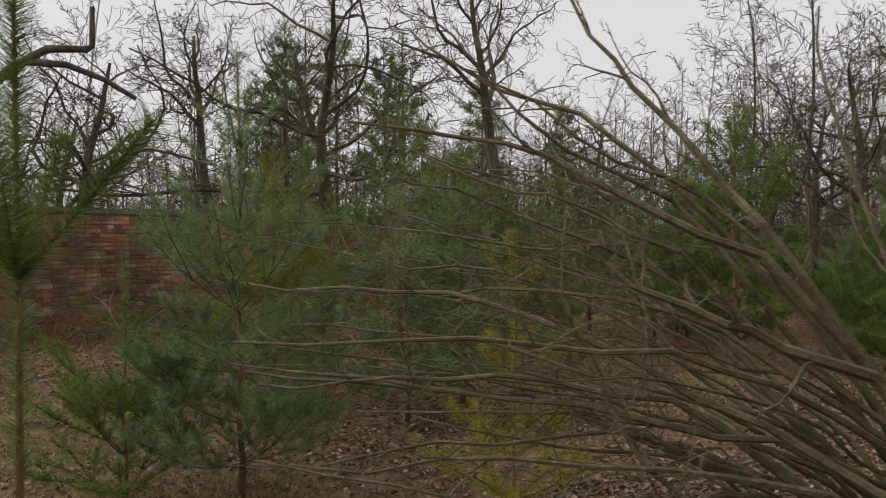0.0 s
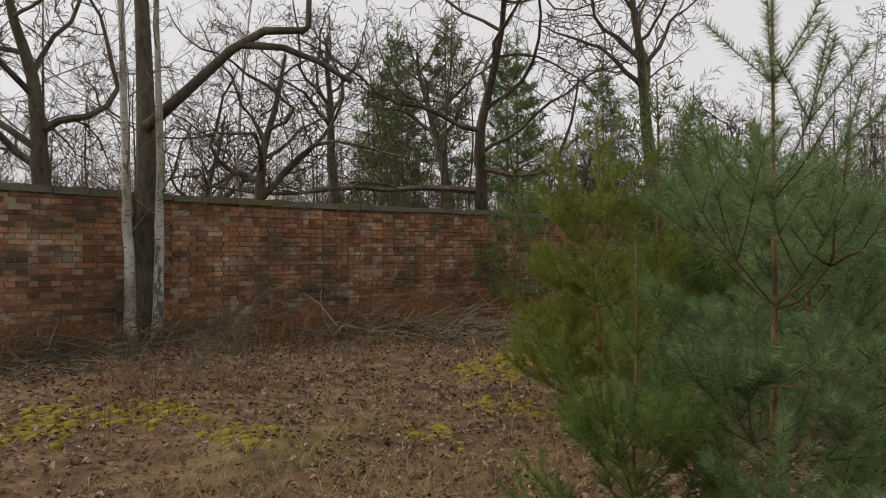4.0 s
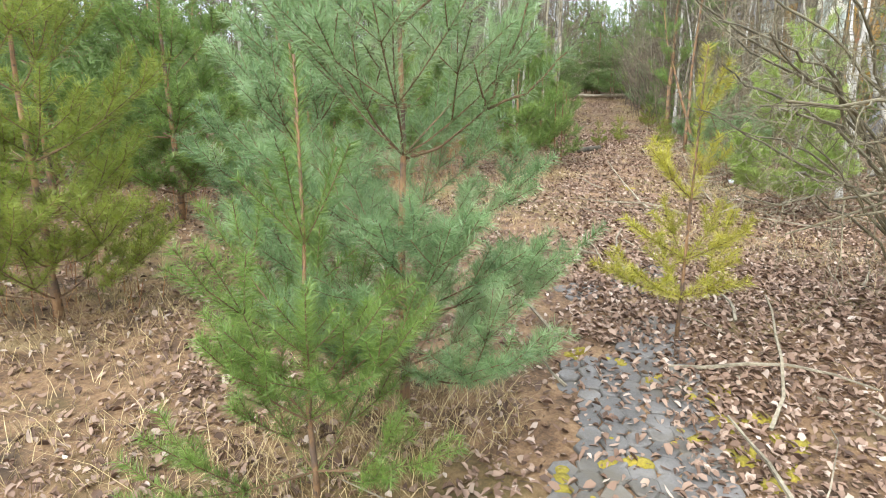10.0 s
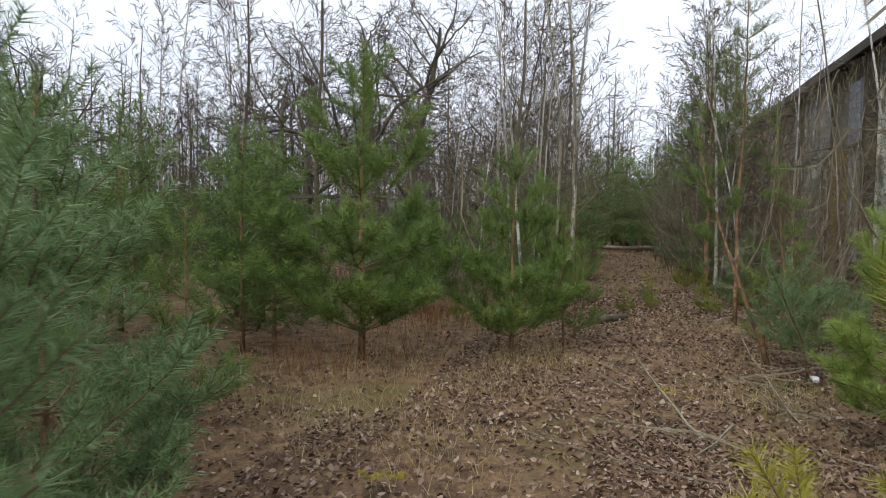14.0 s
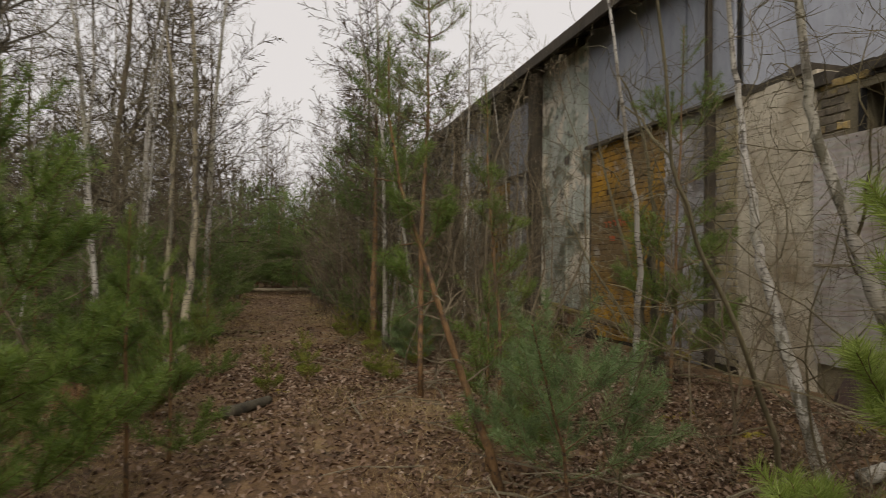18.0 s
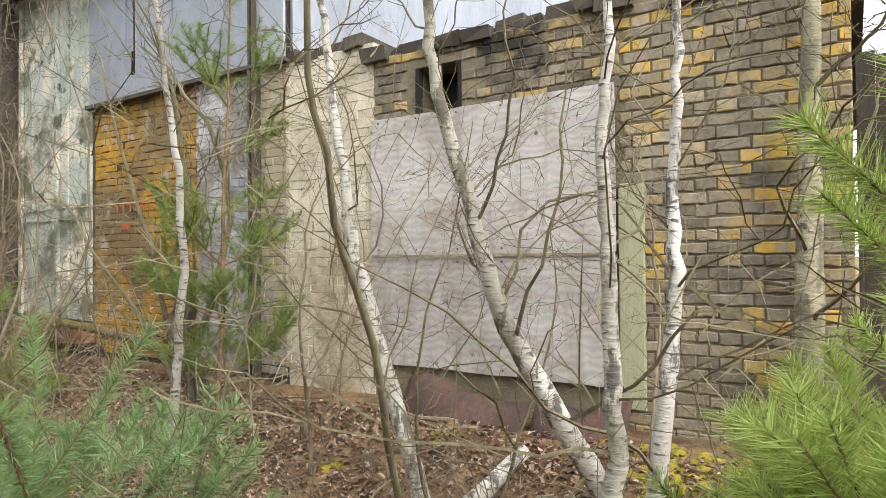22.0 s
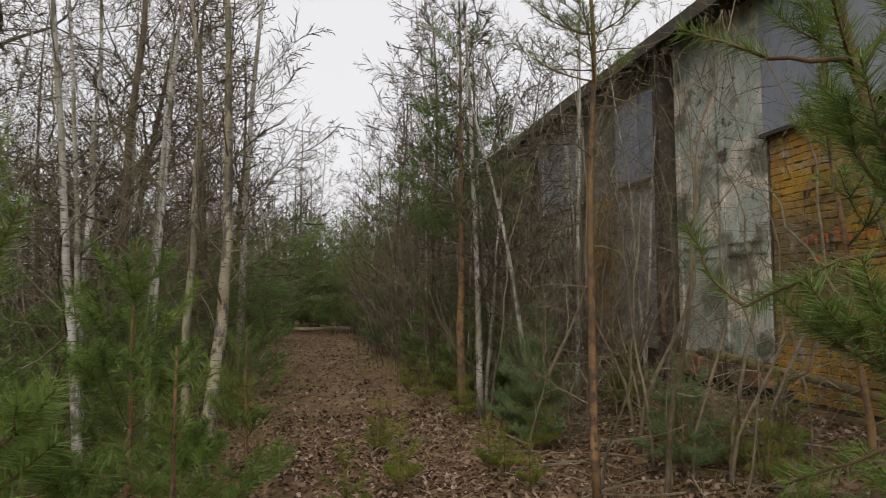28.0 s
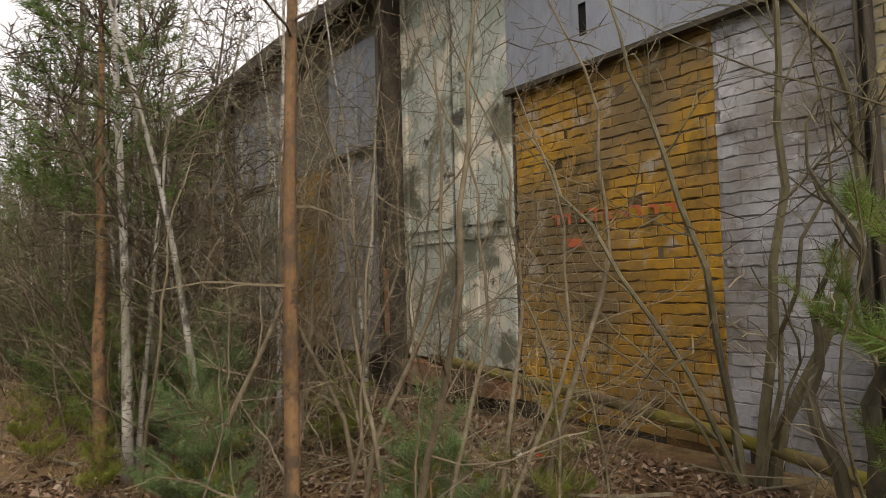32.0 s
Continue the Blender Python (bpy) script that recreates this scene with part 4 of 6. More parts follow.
def pale_panels():
    for i, (x0, x1) in enumerate([(10.82, 11.62), (11.68, 12.53)] + [(16.2 + 5.15 * k, 17.6 + 5.15 * k) for k in range(4)]):
        door = empty_thing("wall_panel", "tall pale green plaster panel with peeling paint", "wall panel", (x0, 0, 0), "pale facade panels")
        w = x1 - x0
        rng = random.Random(200 + i)
        cuts = [0, w * rng.uniform(0.27, 0.36), w * rng.uniform(0.60, 0.70), w]
        for a, b in zip(cuts[:-1], cuts[1:]):
            g = Geo()
            g.slab(a + 0.004, b - 0.004, -0.03, 0.05 - rng.uniform(0.0, 0.014), 0.76 + rng.uniform(0.0, 0.03), 4.95, 0.008)
            part("board", g, MAT["plaster"], door)
        g = Geo()
        g.slab(0.002, w - 0.002, -0.05, 0.02, 0.79, 4.94, 0.004)
        part("backing", g, MAT["dark wood"], door)
        for z in (1.98, 2.12):
            r = Geo()
            r.box(0.03, w - 0.12, 0.051, 0.068, z, z + 0.022, 0.004, random.Random(i))
            part("rail", r, MAT["plaster"], door)
        r = Geo()
        r.slab(w - 0.10, w - 0.02, 0.05, 0.085, 0.8, 4.9, 0.008)
        part("batten", r, MAT["plaster"], door)


pale_panels()


def panel_sill():
    """The reddish edge under the pale panels, broken into lengths."""
    rng = random.Random(77)
    sill = empty_thing("sill_beam", "crumbling brick red sill under the pale panels", "sill", (10.84, 0, 0))
    x = 0.0
    while x < 1.68:
        w = min(rng.uniform(0.22, 0.5), 1.70 - x)
        g = Geo()
        g.box(x + 0.006, x + w - 0.006, -0.02, 0.15 + rng.uniform(-0.03, 0.01), 0.50, 0.745 - rng.uniform(0.0, 0.05), 0.014, rng)
        part("block", g, MAT["red brick"], sill)
        x += w


panel_sill()


def plywood():
    for z0, z1, lab in ((1.50, 2.60, "weathered grey plywood sheet nailed over the opening"), (0.63, 1.485, "weathered plywood sheet with a stained lower edge")):
        sheet = empty_thing("plywood_sheet", lab, "plywood sheet", (4.56, 0, 0), "plywood sheets")
        g = Geo()
        n = 16
        for i in range(n + 1):
            a = 2.02 * i / n
            y = 0.03 + 0.012 * math.sin(a * 2.2 + z0)
            lo, hi = z0 + 0.008 * noise.noise(Vector((a * 9, z0, 0))), z1 + 0.006 * noise.noise(Vector((a * 9, z1, 4)))
            g.v += [(a, y, lo), (a, y, hi), (a, y + 0.014, hi), (a, y + 0.014, lo)]
            if i:
                k = 4 * (i - 1)
                g.f += [(k + m, k + (m + 1) % 4, k + (m + 1) % 4 + 4, k + m + 4) for m in range(4)]
        g.f += [(3, 2, 1, 0), tuple(4 * n + m for m in range(4))]
        part("board", g, MAT["plywood"], sheet)
        for i in range(6):
            for z in (z0 + 0.04, z1 - 0.04):
                k = Geo()
                k.tube([(0.08 + i * 0.37, 0.0585, z), (0.08 + i * 0.37, 0.066, z)], [0.008, 0.006], 6)
                part("nail", k, MAT["rust"], sheet)
    strip = Geo()
    strip.box(4.58, 6.56, 0.057, 0.066, 1.482, 1.499, 0.003, random.Random(3))
    tagged(new("batten", strip.mesh("batten", MAT["dead wood"])), "thin rust brown batten over the plywood joint", "batten")
    board = Geo()
    board.slab(4.385, 4.545, 0.0, 0.045, 0.50, 1.94, 0.006)
    tagged(new("board", board.mesh("board", MAT["board"])), "upright greenish painted board beside the plywood", "board")


plywood()


def soot_window():
    w = empty_thing("window_1", "black empty vent opening in the sooty brick", "window", (5.74, 0, 2.54), kind="structure")
    g = Geo()
    # black plate added at the back: the vent's dark inside as colour
    g.box(0.0, 0.42, -0.29, -0.27, 0.0, 0.43)
    part("void", g, MAT["black"], w)
    # frame bars added in the same black, to merge with the opening
    for x0, x1, z0, z1 in ((0.0, 0.42, 0.0, 0.03), (0.0, 0.03, 0.03, 0.43), (0.39, 0.42, 0.03, 0.43)):
        g = Geo()
        g.box(x0, x1, -0.06, 0.004, z0, z1, 0.003, random.Random(2))
        part("window_frame", g, MAT["black"], w)


soot_window()


def rusty_sheets():
    rng = random.Random(12)
    for x0, x1, y, top, lab in ((5.08, 6.02, 0.46, 0.36, "buckled rusty steel sheet leaning at the wall foot"), (4.42, 5.02, 0.40, 0.36, "dark buckled steel sheet leaning at the wall foot")):
        g = Geo()
        n, m = 16, 5
        grid = []
        for j in range(m + 1):
            for i in range(n + 1):
                u, f = i / n, j / m
                h = top * (0.80 + 0.20 * math.sin(u * 4.4 + x0 * 2)) * f + 0.28
                grid.append((x0 + (x1 - x0) * u, y - 0.20 * f * f + 0.05 * math.sin(u * 5 + x0) * (1 - 0.5 * f), h))
        g.add(grid, [(j * (n + 1) + i, j * (n + 1) + i + 1, (j + 1) * (n + 1) + i + 1, (j + 1) * (n + 1) + i) for j in range(m) for i in range(n)])
        ob = new("steel_sheet", g.mesh("steel_sheet", MAT["rust"], True))
        s = ob.modifiers.new("thickness", "SOLIDIFY")
        s.thickness = 0.006
        tagged(ob, lab, "steel sheet", "steel sheets")


rusty_sheets()


def graffiti():
    """Illegible faded red letters: plain bars."""
    rng = random.Random(3)
    sign = empty_thing("graffiti", "faded unreadable red paint marks on the ochre wall", "graffiti", (9.20, 0, 2.02))
    x = 0.0
    while x < 1.1:
        h = rng.uniform(0.05, 0.10)
        g = Geo()
        g.add([(x, 0.022, 0), (x + 0.03, 0.022, 0), (x + 0.035, 0.022, h), (x + 0.005, 0.022, h)], [(0, 3, 2, 1)])
        g.add([(x, 0.0225, h - 0.02), (x + 0.09, 0.0225, h - 0.015), (x + 0.09, 0.0225, h + 0.01), (x, 0.0225, h)], [(0, 3, 2, 1)])
        part("mark", g, MAT["red paint"], sign)
        x += rng.uniform(0.11, 0.17)
    g = Geo()
    g.add([(0.85, 0.022, -0.2), (1.0, 0.022, -0.19), (1.02, 0.022, -0.12), (0.86, 0.022, -0.13)], [(0, 3, 2, 1)])
    part("mark", g, MAT["red paint"], sign)


graffiti()


# ---- the old boundary wall ----
WALL_AT, WALL_TURN = Vector((-1.46, 14.90, 0)), 21.8


def boundary_wall():
    wall = tagged(new("wall_boundary"), "long old red brick boundary wall with pale mortar", "wall", kind="structure")
    wall.matrix_basis = Matrix.Translation(WALL_AT) @ Matrix.Rotation(radians(WALL_TURN), 4, "Z")
    g = Geo()
    g.box(-30, 80, 0.012, 0.36, -0.3, 2.27)
    part("core", g, MAT["pale mortar"], wall)
    rng = random.Random(21)
    g = Geo()
    x = -30
    while x < 80:
        w = rng.uniform(0.4, 0.7)
        z = 2.27 + 0.02 * math.sin(x * 0.6)
        g.box(x, x + w - 0.008, -0.045, 0.40, z, z + rng.uniform(0.085, 0.11), 0.008, rng)
        x += w
    part("coping", g, MAT["concrete"], wall, "dark mossy coping stones")
    long_b = [m for m in brick_meshes("brick", 0.24, 0.066, 0.03, MAT["red brick"], rng, 5)]
    joined, count = Geo(), 0
    z, course = 0.06, 0
    while z < 2.22:
        heads = course % 2 == 1
        size = 0.115 if heads else 0.24
        x = -12.0 + (0.06 if heads else 0.0)
        while x < 34:
            if rng.random() > 0.035:
                if not heads and -3.0 < x < 2.6 and z > 0.5 and count < 290:
                    ob = new("brick", rng.choice(long_b))
                    ob.parent = wall
                    ob.matrix_basis = Matrix.Translation((x + 0.24, 0.022 + rng.uniform(-0.004, 0.004), z)) @ Matrix.Rotation(math.pi, 4, "Z")
                    count += 1
                else:
                    out = -0.006 + rng.uniform(-0.006, 0.006)
                    joined.box(x, x + size, out, 0.03, z, z + 0.065, 0.003, rng)
            x += size + 0.011
        z += 0.077
        course += 1
    rest = part("brick_rest", joined, MAT["red brick joined"], wall)
    tagged(rest, kind="stuff")


boundary_wall()


# ---- young pines near the path ----
def limb(tree, runs, needles, seed, per=1000, length=0.06, width=0.0026, foot=0.0):
    """A long branch of a pine, run by run (points from the ground at the tree's foot, radius at the start, share of the run that is bare)."""
    rng, nr = random.Random(seed), np.random.default_rng(seed)
    for pts, r, bare in runs:
        pts = [Vector(p) - Vector((0, 0, foot)) for p in pts]
        fine = []
        for a, b in zip(pts[:-1], pts[1:]):
            fine += [a.lerp(b, k / 4) + Vector((rng.gauss(0, 0.003), rng.gauss(0, 0.003), rng.gauss(0, 0.003))) for k in range(4)]
        fine.append(pts[-1])
        g = Geo()
        g.tube(fine, taper(r, 0.003, len(fine)), 6)
        br = part("branch", g, MAT["pine twig"], tree, smooth=True)
        first = int(bare * (len(fine) - 1))
        shoots = [(fine[k], fine[k + 1], per * (0.55 + 0.75 * k / len(fine)), length, width) for k in range(first, len(fine) - 1)]
        if shoots:
            part("needles", needle_mesh("needles", nr, shoots, MAT[needles]), None, br)


blue_pine = stand(pine("bluish green young pine with long upswept branches", 11, 2.75, "blue needles", 0.40, 900, 0.0026, 0.058, whorls=[0.25, 0.50, 0.82, 1.19, 1.69, 2.22, 2.80], base_r=0.026), -1.80, 5.69, 0)
limb(blue_pine, [
    ([(0, 0, 1.18), (-0.03, -0.17, 1.24), (-0.075, -0.35, 1.39)], 0.009, 0.5),
    ([(-0.075, -0.35, 1.39), (-0.10, -0.50, 1.45), (-0.145, -0.65, 1.60)], 0.0065, 0.05),
    ([(-0.075, -0.35, 1.39), (-0.15, -0.45, 1.60), (-0.20, -0.54, 1.85)], 0.0065, 0.1),
    ([(-0.075, -0.35, 1.39), (-0.19, -0.36, 1.44), (-0.28, -0.34, 1.55)], 0.005, 0.1),
    ([(0, 0, 1.69), (-0.01, -0.16, 1.82), (0.0, -0.32, 2.03)], 0.007, 0.05),
    ([(0, 0, 1.69), (-0.03, 0.15, 1.82), (-0.06, 0.30, 2.04)], 0.007, 0.05),
], "blue needles", 111, foot=ground_z(-1.80, 5.69))
stand(pine("small fresh green pine sapling", 12, 1.55, "needles", 0.46, 900, 0.0026, 0.052, whorls=[0.12, 0.32, 0.60, 0.96, 1.55], base_r=0.015, keep=0.92, most=3), -2.45, 5.84, 70)
stand(pine("slender pine sapling with a crown of upright shoots", 13, 2.15, "needles", 0.34, 1500, 0.0028, 0.084, whorls=[0.55, 0.95, 1.50, 2.35], base_r=0.017, keep=1.0, bare=0.6, arms=1.45), -2.65, 3.66, 10)
stand(pine("dense yellowish green young pine", 14, 2.65, "olive needles", 0.44, 700, 0.0032, 0.066, whorls=[0.15, 0.35, 0.65, 1.0, 1.4, 1.8, 2.2, 2.65], base_r=0.036), -1.15, 8.15, 0)
stand(pine("sickly yellow pine sapling on leaf litter", 15, 1.66, "yellow needles", 0.34, 1000, 0.0028, 0.060, whorls=[0.28, 0.50, 0.85, 1.28, 1.66], base_r=0.013, keep=0.62, most=2), -0.62, 4.38, 50)
stand(pine("low pine sapling with long spreading shoots", 16, 1.35, "needles", 0.42, 1300, 0.0028, 0.084, whorls=[0.45, 0.90, 1.45], base_r=0.012, keep=0.7), -2.95, 3.52, 150)
STOOPING = [(0, 0, 0), (-0.20, 0.14, 0.45), (-0.52, 0.38, 0.90), (-0.74, 0.54, 1.12), (-0.84, 0.62, 1.30)]
stand(pine("leaning bluish pine sapling beside the path", 17, 1.25, "blue needles", 0.58, 900, 0.0030, 0.062, whorls=[0.22, 0.42, 0.66, 0.92, 1.20], base_r=0.014, line=STOOPING, keep=1.0, arms=1.2, away=(-0.6, 0.8), most=3), 5.45, 2.95, 0)
stand(pine("bright green pine sapling with thick needle tufts", 18, 2.1, "fresh needles", 0.42, 1200, 0.0028, 0.070, whorls=[0.2, 0.48, 0.8, 1.2, 1.65, 2.1], base_r=0.02), 3.02, 2.90, 40)

stand(pine("slim dark green pine sapling with fine needles", 19, 1.75, "needles", 0.15, 1200, 0.0022, 0.055, whorls=[0.6, 0.95, 1.25, 1.5, 1.75], base_r=0.014, most=2, keep=0.75), 5.80, 5.46, 25)

PINES = {
    "a": lambda: pine("dark green young pine with dense whorls", 31, 2.1, "needles", 0.46, 640, 0.0044, 0.070, group="young pines", most=4),
    "b": lambda: pine("bluish green young pine, bushy to the ground", 32, 1.8, "blue needles", 0.50, 400, 0.0048, 0.066, group="young pines", most=4),
    "c": lambda: pine("small olive green pine seedling", 33, 0.8, "olive needles", 0.45, 420, 0.0028, 0.058, group="pine seedlings", years=3),
    "d": lambda: pine("young pine with a few thin upright shoots", 34, 1.5, "needles", 0.42, 440, 0.0036, 0.064, group="young pines", keep=0.75, most=3),
    "g": lambda: pine("bushy young pine at the edge of the wood", 37, 2.0, "far needles", 0.48, 90, 0.0105, 0.085, group="young pines", most=3, split=False),
    "h": lambda: pine("dark green bushy young pine in the wood", 38, 2.4, "far needles", 0.44, 85, 0.011, 0.095, group="young pines", most=3, split=False),
    "e": lambda: pine("tall open pine with tufted crown", 35, 6.0, "far needles", 0.24, 120, 0.010, 0.10, years=10, bare=0.30, split=False, name="pine_tree", group="tall pines", keep=0.7, most=3),
    "f": lambda: pine("tall dark forest pine", 36, 11.0, "far needles", 0.20, 30, 0.038, 0.27, years=13, bare=0.22, split=False, name="pine_tree", group="tall pines", keep=0.72, most=3),
}
PINE_SPOTS = [
    (5.48, 6.0, 0, 1.15, "a"), (4.75, 7.55, 60, 1.65, "a"), (6.24, 3.20, 30, 0.95, "d"),
    (7.33, 6.74, 10, 1.0, "d"), (0.6, 7.4, 200, 1.25, "b"), (1.4, 9.0, 90, 1.4, "a"), (-0.2, 6.9, 140, 1.2, "b"), (2.4, 8.0, 33, 1.1, "d"),
    (7.18, 2.43, 0, 0.7, "d"), (8.93, 4.75, 80, 0.7, "c"), (9.65, 4.3, 20, 0.75, "c"), (9.9, 5.45, 0, 0.85, "d"),
    (10.9, 4.3, 210, 0.7, "c"), (11.36, 2.71, 0, 0.6, "b"), (12.9, 2.2, 40, 0.75, "b"), (6.9, 5.40, 0, 0.9, "d"), (8.2, 5.85, 120, 0.85, "a"), (6.85, 2.6, 30, 0.5, "d"), (7.9, 2.3, 45, 0.5, "d"), (9.5, 2.0, 20, 0.55, "b"), (10.9, 2.75, 80, 0.5, "b"), (12.1, 2.3, 80, 0.8, "b"), (13.4, 2.6, 10, 0.8, "a"),
    (7.6, 7.2, 0, 0.7, "c"), (11.5, 6.6, 0, 0.9, "d"), (8.3, 8.4, 0, 1.0, "b"), (10.5, 8.8, 50, 1.1, "a"), (13.0, 9.5, 90, 1.3, "b"), (6.0, 9.6, 20, 1.2, "a"),
    (12.8, 3.05, 40, 0.95, "e"), (15.3, 2.2, 0, 1.0, "e"), (19.0, 1.9, 70, 1.1, "e"), (23.0, 2.4, 130, 1.0, "e"), (30.0, 2.2, 10, 1.2, "e"), (26.5, 2.8, 10, 1.3, "a"), (21.0, 2.9, 0, 1.2, "b"), (17.0, 2.6, 0, 0.9, "a"),
    (4.6, 36.5, 0, 1.3, "f"), (7.8, 37.8, 40, 1.4, "f"), (7.6, 29.0, 80, 1.0, "f"), (10.5, 34.0, 120, 1.2, "f"), (2.5, 33.0, 160, 0.9, "f"), (13.5, 30.5, 190, 1.0, "f"), (16.0, 27.0, 20, 0.8, "f"), (5.5, 40.5, 70, 1.3, "f"),
    (33.5, 4.6, 20, 2.1, "h"), (34.5, 3.4, 100, 2.3, "h"), (35.5, 5.6, 200, 2.4, "h"), (37.0, 4.4, 300, 2.7, "g"), (33.0, 6.4, 60, 2.3, "g"), (31.5, 2.9, 90, 2.2, "g"), (38.0, 6.6, 10, 2.4, "h"), (36.0, 2.2, 150, 2.1, "h"),
    (5.0, 12.5, 0, 1.2, "h"), (3.0, 11.4, 60, 1.3, "g"), (7.5, 13.0, 20, 1.3, "h"),
]
rng = random.Random(55)
for x0, x1, y0, y1, n, lo, hi in ((0.5, 9, 8.6, 15, 18, 0.8, 1.5), (8, 17, 6.4, 10, 14, 0.4, 0.8), (12, 34, 5.9, 8.0, 22, 0.7, 1.3), (11, 26, 1.2, 3.1, 20, 0.4, 0.9), (16, 40, 6.2, 12, 16, 0.6, 1.4), (-9, 2.4, -9, -1.5, 16, 0.9, 1.8), (27, 46, 1.5, 4.2, 10, 0.9, 1.6), (33, 48, 2.5, 7.0, 16, 0.9, 1.8), (5, 30, 16.5, 26, 14, 1.0, 1.8)):
    for _ in range(n):
        PINE_SPOTS.append((rng.uniform(x0, x1), rng.uniform(y0, y1), rng.uniform(0, 360), rng.uniform(lo, hi), rng.choice("gh")))


def scatter_fixed(makers, spots):
    """Stands things at spots (x, y, turn, size, kind), building each kind once and copying it after."""
    built = {}
    for x, y, turn, size, kind in spots:
        if kind in built:
            first, s0 = built[kind]
            copy_thing(first, place_of(x, y, turn, size / s0))
        else:
            built[kind] = (stand(makers[kind](), x, y, turn, size), size)


scatter_fixed(PINES, PINE_SPOTS)

# the leaning orange-barked pine by the path
LEANING = [(0, 0, 0), (0.0, 0.17, 0.45), (0.0, 0.33, 0.9), (0.0, 0.50, 1.35), (0.01, 0.62, 1.7), (0.02, 0.72, 2.05), (0.03, 0.78, 2.5), (0.03, 0.80, 2.9)]
leaner = stand(pine("leaning young pine with bright orange bark", 41, 2.9, "needles", 0.20, 800, 0.0028, 0.062, bare=0.36, base_r=0.034, keep=0.45, whorls=[0.3, 0.62, 0.95, 1.28, 1.56, 1.95, 2.38, 2.9], most=3, line=LEANING, lift=0.16), 5.78, 3.24, 0)
limb(leaner, [
    ([(0.01, 0.58, 1.60), (0.10, 0.68, 1.58), (0.24, 0.80, 1.48)], 0.007, 0.6),
    ([(0.24, 0.80, 1.48), (0.30, 0.85, 1.55), (0.34, 0.88, 1.68)], 0.004, 0.2),
    ([(0.0, 0.46, 1.24), (0.12, 0.58, 1.18), (0.26, 0.70, 1.08)], 0.006, 0.7),
    ([(0.02, 0.70, 1.98), (0.09, 0.84, 1.99), (0.18, 0.98, 2.08)], 0.006, 0.5),
], "needles", 112)
WAVY = [(0, 0, 0), (0.05, 0.01, 0.8), (-0.01, 0.03, 1.6), (0.06, -0.02, 2.4), (0.02, -0.04, 3.2), (0.09, -0.05, 4.6), (0.12, -0.05, 5.6)]
slender = stand(pine("slender pine with an orange trunk before the ochre wall", 42, 5.6, "needles", 0.17, 220, 0.003, 0.06, bare=0.5, base_r=0.034, keep=0.6, line=WAVY), 8.72, 3.12, 0)


def dead_twigs(tree, line, seed, reach):
    """Short bare side twigs left on the lower trunk of a pine."""
    rng = random.Random(seed)
    pts = [Vector(p) for p in line]
    for _ in range(15):
        i = rng.randrange(0, len(pts) - 2)
        p = pts[i].lerp(pts[i + 1], rng.random())
        if p.z < 0.3:
            continue
        a = rng.uniform(0, 6.28)
        q = wander(rng, p, (math.cos(a), math.sin(a), rng.uniform(-0.2, 0.5)), rng.uniform(0.3, 1.0) * reach, 6, 0.2, 0.0)
        g = Geo()
        g.tube(q, taper(0.007, 0.002, 7), 4, False)
        sprout(rng, g, q, 0.004, 0, [(5, 0.45, 50, 0.2, 0.0, 3, 1, 0.3)], 0.0015)
        part("dead_twig", g, MAT["thicket bark"], tree)


dead_twigs(slender, WAVY, 5, 0.7)
dead_twigs(leaner, LEANING[:5], 6, 0.4)
UPRIGHT = [(0, 0, 0), (-0.01, 0.0, 0.7), (0.0, 0.05, 1.4), (0.01, 0.11, 2.1), (0.02, 0.15, 3.0)]
stand(pine("young pine with a pale orange trunk and sparse sprays", 44, 3.0, "needles", 0.20, 520, 0.0030, 0.056, bare=0.30, base_r=0.021, keep=0.36, years=8, line=UPRIGHT, lift=0.14, most=3), 6.83, 2.90, 0)


stand(pine("slender sparse pine before the whitewashed wall", 43, 3.5, "needles", 0.27, 600, 0.0032, 0.056, bare=0.04, base_r=0.022, keep=0.45, years=8, lean=(-0.02, -0.02)), 7.25, 1.02, 0)


# ---- birches before the facade ----
def birch_stem(label, seed, pts, r0, spec=STEM, bark="birch"):
    """A birch along given stem points, carried on upward with a thin leafless crown."""
    rng = random.Random(seed)
    pts = [Vector(p) for p in pts]
    d = (pts[-1] - pts[-2]).normalized()
    up = wander(rng, pts[-1], d * 0.6 + Vector((0, 0, 0.5)), 3.6, 9, 0.05, 0.05)
    stem = []
    for a, b in zip(pts, pts[1:]):
        for i in range(4):
            stem.append(a.lerp(b, i / 4) + Vector((rng.gauss(0, 0.006), rng.gauss(0, 0.006), 0)))
    base = stem[0].copy()
    stem = [p - base for p in stem + up]
    t = bare_tree("birch", label, "birch tree", seed, 0, r0, spec, MAT[bark], MAT["shrub bark"], stem=stem, group="birches at the facade", finest=0.0014, stout=(0.13, 0.27))
    t.location = base
    return t


birch_stem("leaning white birch with dark bark scars", 51, [(4.18, 1.02, 0.10), (4.30, 1.14, 0.36), (4.49, 1.37, 0.86), (4.60, 1.51, 1.15), (4.66, 1.60, 1.41), (4.70, 1.71, 1.78), (4.76, 1.84, 2.18), (4.75, 1.91, 2.54)], 0.070)
birch_stem("white birch stem beside a leaning one", 52, [(5.03, 1.40, 0.05), (5.12, 1.46, 0.27), (5.24, 1.55, 0.84), (5.31, 1.59, 1.18), (5.40, 1.66, 1.58), (5.43, 1.68, 1.92), (5.47, 1.72, 2.40), (5.51, 1.75, 2.77)], 0.054)
